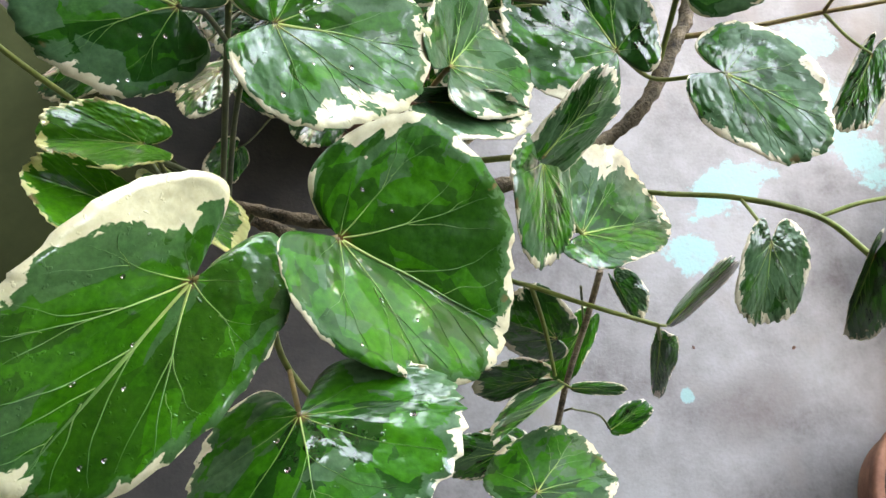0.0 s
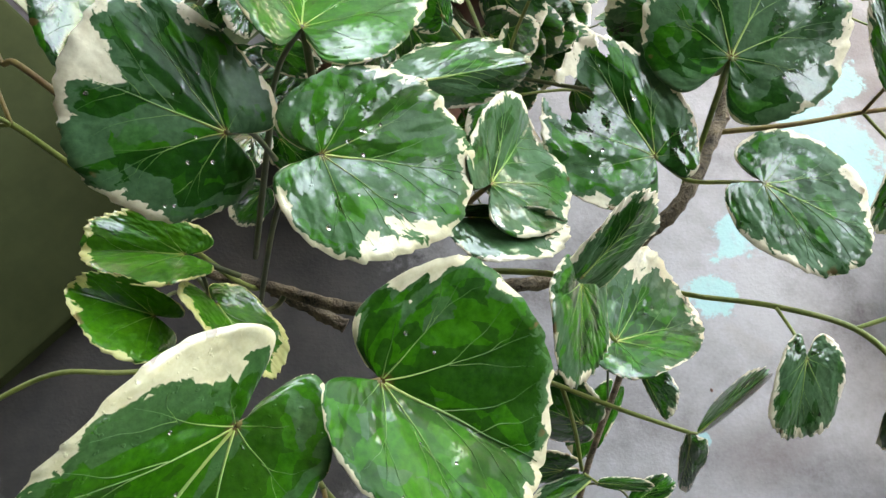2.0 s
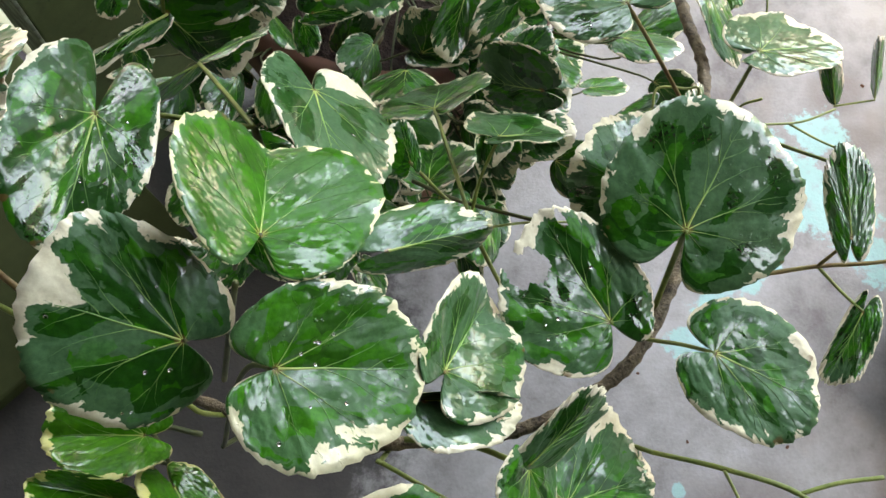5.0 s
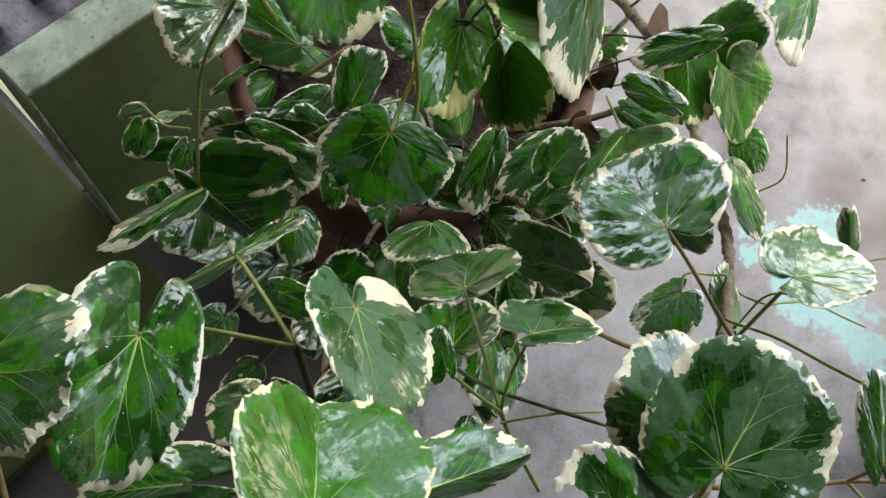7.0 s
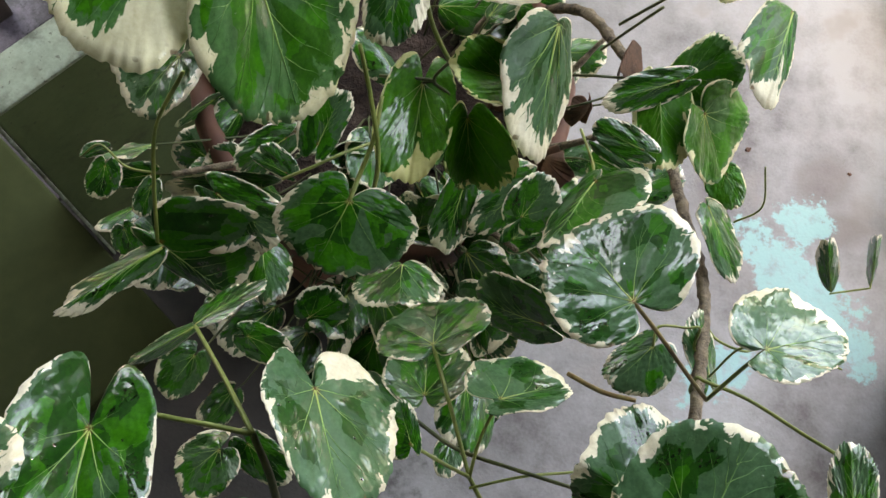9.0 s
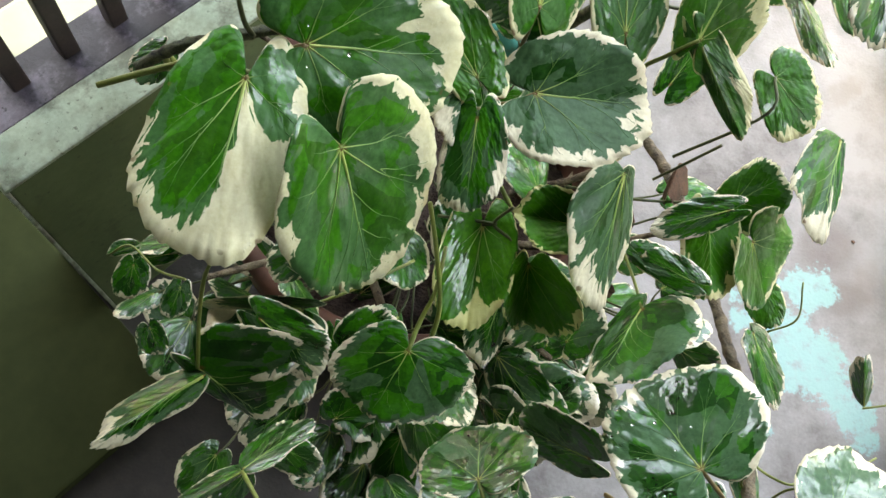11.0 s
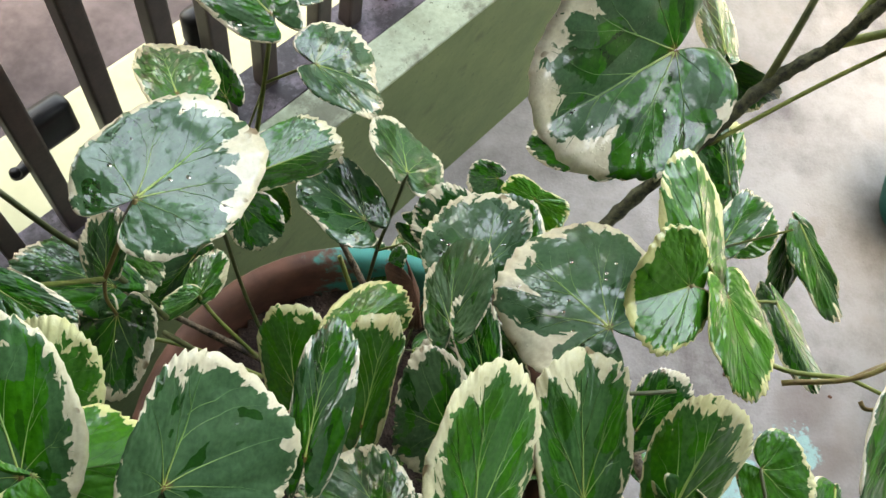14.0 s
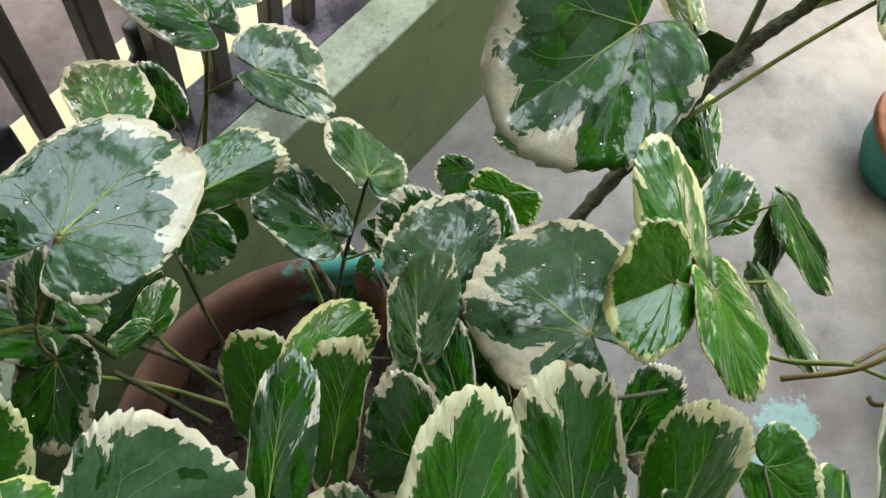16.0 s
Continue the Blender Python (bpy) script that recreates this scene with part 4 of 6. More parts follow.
leaf(shrub, (0.2733, 0.7296, 1.1626), (0.2672, 0.6772, 1.1414), (0.2365, 0.6918, 1.1761), (0.3023, 0.7249, 1.1580))
leaf(shrub, (-0.0366, 0.6913, 1.1768), (-0.0233, 0.7382, 1.1890), (-0.0442, 0.7032, 1.2028), (0.0095, 0.7010, 1.1406), cream=0.02, lime=0.0, pale=0.7, wet=0.45)
leaf(shrub, (-0.0831, 0.6961, 1.1704), (-0.0449, 0.7066, 1.1493), (-0.0608, 0.7303, 1.1441), (-0.0621, 0.6770, 1.1626), cream=0.02, lime=0.85, wet=0.5)
leaf(shrub, (-0.0871, 0.6954, 1.1699), (-0.1094, 0.7495, 1.1848), (-0.1204, 0.6938, 1.1795), (-0.0700, 0.7244, 1.1770), cream=0.04, lime=0.15, patch=((2.0, 0.8, 0.3),), wet=0.6)
leaf(shrub, (0.0119, 0.7143, 1.0956), (0.0215, 0.7807, 1.1015), (0.0045, 0.7527, 1.0979), (0.0351, 0.7517, 1.1041), cream=0.05)
leaf(shrub, (0.0802, 0.7304, 1.0945), (0.0535, 0.7418, 1.0785), (0.0729, 0.7671, 1.1069), (0.0658, 0.7124, 1.0742), cream=0.12)
leaf(shrub, (0.1553, 0.7748, 1.1229), (0.1205, 0.8335, 1.0888), (0.1790, 0.8394, 1.1002), (0.1187, 0.7606, 1.1098), cream=0.06, patch=((0.55, 0.22, 0.6), (1.45, 0.5, 0.8)), drops=12, lime=0.0, pale=0.6)
leaf(shrub, (0.1910, 0.7916, 1.1405), (0.1537, 0.7765, 1.1501), (0.1744, 0.8078, 1.1717), (0.1720, 0.7539, 1.1429), cream=0.06, lime=0.95)
leaf(shrub, (0.2066, 0.8063, 1.1325), (0.1995, 0.8616, 1.1486), (0.1778, 0.8318, 1.1526), (0.2308, 0.8322, 1.1151), cream=0.1, lime=0.75, patch=((1.2, 0.9, 0.3),))
leaf(shrub, (0.2169, 0.7919, 1.1272), (0.2297, 0.7438, 1.1130), (0.2029, 0.7626, 1.1387), (0.2555, 0.7771, 1.1016), cream=-0.01, lime=0.95)
leaf(shrub, (0.2089, 0.9413, 1.1266), (0.1261, 0.8834, 1.1232), (0.1580, 0.9580, 1.1921), (0.2101, 0.8690, 1.1168), cream=0.01, patch=((0.55, 0.25, 0.42), (-0.95, 0.13, 0.6), (-0.2, 0.35, 0.15)), wave=0.04, drops=6, lime=0.0, pale=0.0, wet=0.75)
leaf(shrub, (0.0040, 1.0011, 1.0018), (0.0522, 1.0119, 0.9660), (0.0261, 1.0438, 0.9938), (0.0408, 0.9743, 0.9819), cream=0.05, lime=0.0, pale=0.4)
leaf(shrub, (-0.0277, 1.0297, 1.0156), (-0.0802, 1.0895, 1.0097), (-0.0869, 1.0467, 1.0118), (-0.0317, 1.0717, 1.0221), drops=5, cream=0.05)
leaf(shrub, (-0.0320, 1.0650, 1.0081), (0.0075, 1.0696, 0.9954), (-0.0157, 1.1070, 1.0074), (-0.0099, 1.0501, 1.0057), lime=0.0, pale=0.3)
leaf(shrub, (-0.0751, 0.8340, 1.1157), (-0.0313, 0.9017, 1.0940), (-0.0984, 0.8640, 1.1243), (-0.0435, 0.8065, 1.1125), cream=0.02, patch=((0.6, 0.8, 0.5),), drops=6, lime=0.0, pale=0.4)
leaf(shrub, (-0.0180, 0.8676, 1.0908), (0.0257, 0.8948, 1.0829), (-0.0046, 0.9070, 1.0825), (0.0063, 0.8750, 1.0705), cream=0.05, lime=0.2)
leaf(shrub, (0.0475, 0.9289, 0.9029), (-0.0014, 0.9630, 0.9161), (0.0365, 0.9779, 0.9118), (0.0170, 0.9059, 0.9311), cream=-0.03, drops=5, lime=0.0, pale=0.45)
leaf(shrub, (0.0780, 0.9647, 0.9184), (0.0749, 1.0284, 0.8882), (0.0488, 0.9942, 0.9351), (0.1155, 0.9934, 0.8806), lime=0.0, pale=0.4)
leaf(shrub, (0.1039, 0.8232, 1.0754), (0.1160, 0.8738, 1.0691), (0.0703, 0.8488, 1.0583), (0.1327, 0.8514, 1.0758), drops=7, lime=0.0, pale=0.5, cream=0.04)
leaf(shrub, (0.0797, 0.7798, 1.1050), (0.0838, 0.8254, 1.0994), (0.0672, 0.8069, 1.0881), (0.0970, 0.8059, 1.1271), cream=-0.02, patch=((-1.5, 0.9, 0.3),), pale=0.3, wet=0.5)
leaf(shrub, (0.0943, 0.7563, 1.1105), (0.0879, 0.7938, 1.1119), (0.0785, 0.7760, 1.1094), (0.1012, 0.7788, 1.1168), cream=0.08, patch=((0.3, 0.8, 0.2),), wet=0.6)
leaf(shrub, (0.0333, 0.7916, 1.0535), (0.0665, 0.8221, 1.0417), (0.0328, 0.8224, 1.0354), (0.0670, 0.8011, 1.0325), cream=0.12, lime=0.75)
leaf(shrub, (0.3229, 1.0512, 0.9904), (0.3179, 1.1314, 0.9936), (0.3114, 1.0992, 0.9783), (0.3463, 1.0818, 0.9772), cream=0.02, lime=0.3, patch=((1.2, 0.8, 0.3),), lobe=0.1)
leaf(shrub, (0.3703, 1.1121, 0.8932), (0.4360, 1.0987, 0.8675), (0.3949, 1.0931, 0.9218), (0.3993, 1.0947, 0.8588), cream=0.0, lime=0.3)
leaf(shrub, (0.3766, 0.9167, 0.9539), (0.3782, 0.8727, 0.9017), (0.3611, 0.8930, 0.9406), (0.3986, 0.8985, 0.9279), cream=-0.05, lime=0.25, lobe=0.1)
leaf(shrub, (0.3792, 0.9222, 0.9568), (0.4406, 0.8676, 0.9002), (0.3853, 0.8812, 0.9400), (0.4184, 0.9027, 0.9335), cream=-0.03, lime=0.3, lobe=0.1)
leaf(shrub, (0.1786, 0.1521, 0.8511), (0.1391, 0.1681, 0.8531), (0.1603, 0.1845, 0.8706), (0.1626, 0.1436, 0.8155))
leaf(shrub, (0.1575, 0.1205, 0.8814), (0.1187, 0.1160, 0.8769), (0.1371, 0.1269, 0.9029), (0.1390, 0.1094, 0.8553))
leaf(shrub, (0.1707, 0.1136, 0.9013), (0.1255, 0.0795, 0.9184), (0.1418, 0.1073, 0.8970), (0.1606, 0.1047, 0.8871), cream=0.0, lobe=0.05)
leaf(shrub, (0.1454, 0.0521, 0.9217), (0.1777, 0.0875, 0.8934), (0.1208, 0.0703, 0.9045), (0.1972, 0.0569, 0.9062), cream=-0.02, wet=0.4)
leaf(shrub, (0.1414, 0.0812, 0.8254), (0.0996, 0.0756, 0.8203), (0.1188, 0.0929, 0.8274), (0.1221, 0.0638, 0.8183))
leaf(shrub, (0.3595, 0.2973, 0.9713), (0.3400, 0.2541, 0.9559), (0.3368, 0.2689, 0.9604), (0.3657, 0.2662, 0.9618))
leaf(shrub, (0.2151, 0.1348, 0.9642), (0.2428, 0.1624, 0.9963), (0.2297, 0.1578, 0.9622), (0.2422, 0.1547, 0.9727), cream=-0.05, lobe=0.05, curl=0.2)
leaf(shrub, (0.2179, 0.1315, 0.9423), (0.2311, 0.1043, 0.8820), (0.2302, 0.1210, 0.9399), (0.2168, 0.1172, 0.9271), cream=0.0, lobe=0.05, curl=0.15)
leaf(shrub, (0.3159, 0.1618, 1.0019), (0.3219, 0.1312, 0.9504), (0.3076, 0.1538, 0.9986), (0.3232, 0.1296, 0.9921))
leaf(shrub, (0.2021, 0.1712, 0.9222), (0.2152, 0.1481, 0.9158), (0.2069, 0.1565, 0.9179), (0.2207, 0.1672, 0.9224))
leaf(shrub, (-0.1468, 0.3383, 1.1132), (-0.0878, 0.3366, 1.1485), (-0.1306, 0.3819, 1.1083), (-0.1065, 0.3044, 1.1359))
leaf(shrub, (0.0962, 0.4289, 0.8299), (0.1011, 0.4766, 0.7935), (0.0618, 0.4461, 0.8323), (0.1337, 0.4517, 0.8413))
leaf(shrub, (0.0540, 0.6231, 1.1199), (0.0508, 0.5761, 1.1033), (0.0351, 0.5959, 1.1067), (0.0706, 0.5999, 1.1156), cream=0.03, patch=((1.3, 0.7, 0.5),), wet=0.4)
leaf(shrub, (0.0754, 0.5444, 0.8035), (0.0731, 0.5037, 0.8318), (0.0337, 0.5335, 0.7851), (0.1126, 0.5327, 0.7925))
leaf(shrub, (0.1263, 0.6151, 0.8219), (0.1098, 0.5575, 0.8007), (0.0954, 0.5770, 0.8059), (0.1360, 0.5918, 0.8149))
leaf(shrub, (-0.0282, 0.6164, 0.8178), (-0.0596, 0.6306, 0.8196), (-0.0392, 0.6403, 0.8249), (-0.0304, 0.6118, 0.8160))
leaf(shrub, (0.4779, 0.5456, 0.7796), (0.4558, 0.5813, 0.8214), (0.4634, 0.5689, 0.7861), (0.4857, 0.5668, 0.7876), cream=0.08, lobe=0.05)
leaf(shrub, (0.5140, 0.5498, 0.7845), (0.4887, 0.5763, 0.8441), (0.5101, 0.5723, 0.7918), (0.5212, 0.5725, 0.7930), cream=-0.05, lobe=0.02)
leaf(shrub, (0.3362, 0.3319, 1.0085), (0.3297, 0.3831, 1.0259), (0.3190, 0.3635, 1.0183), (0.3494, 0.3661, 1.0214))
leaf(shrub, (-0.1010, 0.6595, 0.9314), (-0.1354, 0.6221, 0.9154), (-0.1603, 0.6906, 0.9044), (-0.0973, 0.6151, 0.9379), cream=0.15)
leaf(shrub, (0.1786, 0.6122, 0.8366), (0.1345, 0.5743, 0.8194), (0.1471, 0.6116, 0.8333), (0.1683, 0.5796, 0.8245))
leaf(shrub, (-0.0000, 0.6234, 0.8654), (0.0182, 0.6675, 0.8822), (-0.0093, 0.6669, 0.8793), (0.0404, 0.6810, 0.8889), wet=0.3)
leaf(shrub, (-0.0319, 0.6540, 0.8090), (-0.0752, 0.6246, 0.7948), (-0.0621, 0.6582, 0.8075), (-0.0453, 0.6252, 0.7979))
leaf(shrub, (0.3481, 0.6248, 0.8575), (0.3617, 0.5973, 0.8494), (0.3318, 0.6106, 0.8510), (0.3626, 0.6251, 0.8590), cream=-0.05, lime=0.5)
leaf(shrub, (0.2534, 0.6613, 0.8182), (0.3010, 0.6354, 0.8140), (0.2839, 0.6668, 0.8230), (0.2646, 0.6444, 0.8135))
leaf(shrub, (0.1792, 0.5858, 0.7641), (0.2094, 0.6115, 0.7757), (0.1857, 0.6111, 0.7733), (0.2108, 0.5865, 0.7674))
leaf(shrub, (-0.0077, 0.5168, 0.7011), (0.0236, 0.5380, 0.7113), (-0.0196, 0.5371, 0.7068), (0.0250, 0.5123, 0.7027))
leaf(shrub, (-0.0640, 0.3842, 0.7990), (-0.0982, 0.3580, 0.7867), (-0.1041, 0.3853, 0.7742), (-0.0507, 0.3578, 0.8125))
leaf(shrub, (-0.0447, 0.3908, 0.7819), (-0.0109, 0.3609, 0.7750), (-0.0169, 0.3870, 0.7833), (-0.0577, 0.3774, 0.7761))
leaf(shrub, (-0.0549, 0.4826, 0.7697), (-0.0152, 0.4672, 0.7683), (-0.0458, 0.4943, 0.7746), (-0.0489, 0.4619, 0.7632))
leaf(shrub, (0.0778, 0.3789, 0.9808), (0.0690, 0.4038, 0.9884), (0.0580, 0.3715, 0.9763), (0.0807, 0.3938, 0.9861))
leaf(shrub, (-0.0826, 0.9579, 1.0180), (-0.1083, 1.0222, 0.9860), (-0.1180, 0.9873, 1.0021), (-0.0613, 0.9855, 1.0120), cream=0.15, lime=0.25)
leaf(shrub, (-0.0659, 1.0230, 0.9168), (-0.0921, 1.0562, 0.9264), (-0.0996, 1.0365, 0.9163), (-0.0625, 1.0466, 0.9278))
leaf(shrub, (-0.0376, 0.9565, 0.8930), (-0.0371, 0.9260, 0.8798), (-0.0624, 0.9426, 0.8822), (-0.0115, 0.9380, 0.8898), cream=0.0, lime=0.7)
leaf(shrub, (0.1812, 1.0343, 0.7912), (0.1514, 1.0346, 0.7857), (0.1633, 1.0514, 0.7953), (0.1666, 1.0148, 0.7799))
leaf(shrub, (0.1883, 0.9612, 0.8935), (0.1612, 0.9739, 0.8939), (0.1777, 0.9794, 0.8994), (0.1684, 0.9589, 0.8887), cream=0.1, lime=0.9)
leaf(shrub, (0.1883, 0.9604, 0.8931), (0.2144, 0.9437, 0.8907), (0.2134, 0.9589, 0.8972), (0.1922, 0.9375, 0.8838), cream=0.1, lime=0.9)
leaf(shrub, (0.1323, 0.8756, 0.9562), (0.0788, 0.9152, 0.9634), (0.1147, 0.9252, 0.9746), (0.0783, 0.8926, 0.9534))
leaf(shrub, (0.1187, 0.7653, 1.0604), (0.0871, 0.7981, 1.0688), (0.1027, 0.8032, 1.0740), (0.0840, 0.7827, 1.0615))
leaf(shrub, (0.0403, 0.7389, 1.0511), (0.0515, 0.7953, 1.0753), (0.0287, 0.7934, 1.0587), (0.0557, 0.7661, 1.0759), cream=0.08, lime=0.6)
leaf(shrub, (0.0488, 0.6881, 1.0879), (0.0314, 0.7248, 1.0634), (0.0082, 0.6998, 1.0837), (0.0628, 0.7033, 1.0968), cream=0.05)
leaf(shrub, (-0.0153, 0.6801, 1.1148), (-0.0544, 0.6808, 1.1067), (-0.0350, 0.6976, 1.1173), (-0.0376, 0.6733, 1.1074))
leaf(shrub, (-0.0956, 0.8022, 1.0330), (-0.0974, 0.7570, 1.0241), (-0.0727, 0.7848, 1.0445), (-0.1244, 0.7955, 1.0146), cream=0.0, patch=((-1.1, 0.9, 0.3),), pale=0.15, drops=3)
leaf(shrub, (-0.1012, 0.8220, 1.0231), (-0.1586, 0.8409, 1.0223), (-0.1259, 0.8060, 1.0299), (-0.1365, 0.8568, 1.0173), cream=-0.04, patch=((0.1, 0.35, 0.3),))
leaf(shrub, (-0.0954, 0.8120, 1.0681), (-0.1009, 0.8497, 1.0715), (-0.1174, 0.8383, 1.0563), (-0.0861, 0.8349, 1.0795), cream=0.14, lobe=0.12)
leaf(shrub, (-0.1044, 0.8463, 1.0254), (-0.0859, 0.8270, 0.9979), (-0.0788, 0.8497, 1.0012), (-0.1069, 0.8282, 1.0117), cream=-0.06, patch=((0.0, 0.5, 0.5),))
leaf(shrub, (-0.1243, 0.7808, 1.1293), (-0.0933, 0.7652, 1.1120), (-0.1016, 0.7826, 1.1227), (-0.1177, 0.7577, 1.1203), cream=0.10, pale=0.2)
leaf(shrub, (-0.0968, 0.7196, 1.1258), (-0.0923, 0.7606, 1.1531), (-0.1067, 0.7470, 1.1472), (-0.0730, 0.7288, 1.1258), cream=0.20, lime=0.7, curl=0.12)
leaf(shrub, (-0.0603, 0.8329, 0.9825), (-0.0786, 0.8140, 0.9923), (-0.0671, 0.8216, 0.9798), (-0.0724, 0.8318, 0.9944), cream=0.06, lime=0.5, lobe=0.15)
leaf(shrub, (-0.0612, 0.8326, 0.9811), (-0.0504, 0.8633, 0.9851), (-0.0704, 0.8521, 0.9793), (-0.0446, 0.8450, 0.9847), cream=0.02, lime=0.35, patch=((1.3, 0.8, 0.35),), lobe=0.15)
leaf(shrub, (-0.0671, 0.8644, 0.9730), (-0.0957, 0.8321, 0.9545), (-0.0703, 0.8430, 0.9578), (-0.0959, 0.8540, 0.9695), pale=0.1)
leaf(shrub, (0.4639, 1.0596, 1.0552), (0.4487, 0.9820, 1.0516), (0.4391, 1.0283, 1.0367), (0.4900, 1.0237, 1.0444), cream=0.02, lime=0.35)
leaf(shrub, (0.3715, 0.9478, 0.8558), (0.4110, 1.0016, 0.8536), (0.3653, 0.9717, 0.8650), (0.4095, 0.9677, 0.8717))
leaf(shrub, (0.3551, 0.8587, 0.9466), (0.3656, 0.7868, 0.9614), (0.3492, 0.8443, 0.9392), (0.3810, 0.8322, 0.9399))
leaf(shrub, (0.3672, 0.7804, 1.0697), (0.4131, 0.7935, 1.0841), (0.4129, 0.8270, 1.0655), (0.3650, 0.7511, 1.0786), cream=-0.02, lime=0.15)
leaf(shrub, (0.4113, 1.0322, 0.8116), (0.3995, 1.0979, 0.8382), (0.3756, 1.0628, 0.8183), (0.4187, 1.0490, 0.8204))
leaf(shrub, (0.4215, 0.9969, 0.7759), (0.3867, 1.0357, 0.7863), (0.3889, 1.0101, 0.7755), (0.4196, 1.0328, 0.7913))
leaf(shrub, (0.3714, 0.7443, 1.1108), (0.3789, 0.6947, 1.0613), (0.3575, 0.7098, 1.0944), (0.3872, 0.7183, 1.1052))
leaf(shrub, (0.0682, 0.9000, 0.8883), (0.0784, 0.8953, 0.8881), (0.0727, 0.9150, 0.8957), (0.0847, 0.8986, 0.8908))
leaf(shrub, (0.1645, 0.8852, 0.9221), (0.1417, 0.9375, 0.9408), (0.1368, 0.9026, 0.9245), (0.1737, 0.9328, 0.9447))
leaf(shrub, (-0.0379, 0.8922, 0.9951), (-0.0294, 0.8647, 0.9864), (-0.0464, 0.8785, 0.9880), (-0.0093, 0.8808, 0.9969))
leaf(shrub, (0.0829, 0.9309, 0.8939), (0.1154, 0.9105, 0.8930), (0.1008, 0.9347, 0.8992), (0.0929, 0.9091, 0.8876))
leaf(shrub, (0.1136, 0.7648, 1.0112), (0.0876, 0.8051, 1.0212), (0.0642, 0.7894, 1.0101), (0.0978, 0.8081, 1.0246))
leaf(shrub, (0.2332, 0.7604, 0.9478), (0.2594, 0.7976, 0.9678), (0.2359, 0.7908, 0.9601), (0.2686, 0.7707, 0.9594))
leaf(shrub, (-0.1507, 0.7374, 0.9641), (-0.1704, 0.7172, 0.9530), (-0.1721, 0.7331, 0.9580), (-0.1417, 0.7217, 0.9607))
leaf(shrub, (-0.0013, 0.5475, 0.8775), (0.0400, 0.5528, 0.8882), (0.0153, 0.5790, 0.8918), (0.0194, 0.5404, 0.8796))
leaf(shrub, (-0.0654, 0.5558, 0.9205), (-0.0180, 0.5220, 0.9192), (-0.0511, 0.5244, 0.9129), (-0.0130, 0.5435, 0.9276))
leaf(shrub, (0.1624, 0.5601, 0.8954), (0.1840, 0.5889, 0.9098), (0.1521, 0.5798, 0.8999), (0.1875, 0.5570, 0.8997))
leaf(shrub, (0.2440, 0.5988, 0.9476), (0.2063, 0.6168, 0.9457), (0.2340, 0.6178, 0.9520), (0.2286, 0.5944, 0.9428))
leaf(shrub, (0.2390, 1.0307, 0.8567), (0.2067, 1.0588, 0.8606), (0.1787, 1.0474, 0.8502), (0.2406, 1.0528, 0.8656))
leaf(shrub, (0.2688, 1.0353, 0.8212), (0.3007, 1.0525, 0.8347), (0.2677, 1.0587, 0.8300), (0.3016, 1.0317, 0.8268))
leaf(shrub, (0.2735, 0.6562, 0.9519), (0.2194, 0.6422, 0.9356), (0.2419, 0.6630, 0.9475), (0.2449, 0.6351, 0.9386))
leaf(shrub, (-0.1937, 0.6308, 0.7761), (-0.1979, 0.6019, 0.7666), (-0.2128, 0.6173, 0.7697), (-0.1791, 0.6206, 0.7746))
leaf(shrub, (-0.1798, 0.5832, 0.7417), (-0.1682, 0.5609, 0.7360), (-0.1902, 0.5692, 0.7361), (-0.1636, 0.5772, 0.7416))
leaf(shrub, (-0.1513, 0.6141, 0.7757), (-0.1596, 0.5875, 0.7664), (-0.1681, 0.6041, 0.7706), (-0.1429, 0.5999, 0.7722))
leaf(shrub, (-0.1956, 0.6451, 0.7804), (-0.2172, 0.6388, 0.7760), (-0.2084, 0.6510, 0.7808), (-0.2002, 0.6392, 0.7780))
leaf(shrub, (-0.0973, 0.5144, 0.9192), (-0.1652, 0.4656, 0.9173), (-0.1508, 0.5063, 0.8895), (-0.1227, 0.4840, 0.9173), cream=0.14, lobe=0.02, curl=0.05)
leaf(shrub, (-0.0607, 0.4503, 0.9643), (-0.0220, 0.4834, 0.9580), (-0.0533, 0.4779, 0.9422), (-0.0340, 0.4622, 0.9711), cream=0.0, lobe=0.02, curl=0.05)
leaf(shrub, (0.1944, 0.6362, 0.8428), (0.1854, 0.6146, 0.8139), (0.1776, 0.6281, 0.8278), (0.1986, 0.6089, 0.8558), curl=0.45, wave=0.12, label="dry curled brown leaf", mat=DRY_LEAF)
leaf(shrub, (0.2245, 0.6703, 0.8780), (0.2250, 0.6603, 0.8538), (0.2104, 0.6562, 0.8825), (0.2335, 0.6625, 0.8660), curl=0.45, wave=0.12, label="dry curled brown leaf", mat=DRY_LEAF)
leaf(shrub, (0.2458, 0.7018, 0.9309), (0.2305, 0.6748, 0.9388), (0.2369, 0.6942, 0.9148), (0.2473, 0.6884, 0.9262), curl=0.45, wave=0.12, label="dry curled brown leaf", mat=DRY_LEAF)
leaf(shrub, (0.0869, 0.8875, 0.8805), (0.0981, 0.8522, 0.8449), (0.0768, 0.8691, 0.8710), (0.1068, 0.8691, 0.8536), curl=0.45, wave=0.12, label="dry curled brown leaf", mat=DRY_LEAF)
leaf(shrub, (0.1684, 0.6276, 0.7950), (0.1546, 0.6122, 0.7675), (0.1497, 0.6235, 0.7811), (0.1770, 0.6131, 0.7914), curl=0.45, wave=0.12, label="dry curled brown leaf", mat=DRY_LEAF)
leaf(shrub, (-0.0140, 0.5748, 0.8211), (-0.0066, 0.5478, 0.8134), (-0.0224, 0.5587, 0.8150), (0.0009, 0.5639, 0.8193))
stalk(shrub, ((-0.0941, 0.8072, 1.0751), (-0.0963, 0.8030, 1.0575), (-0.0956, 0.8022, 1.0330)), 0.0011, 0.001, RED_STALK)
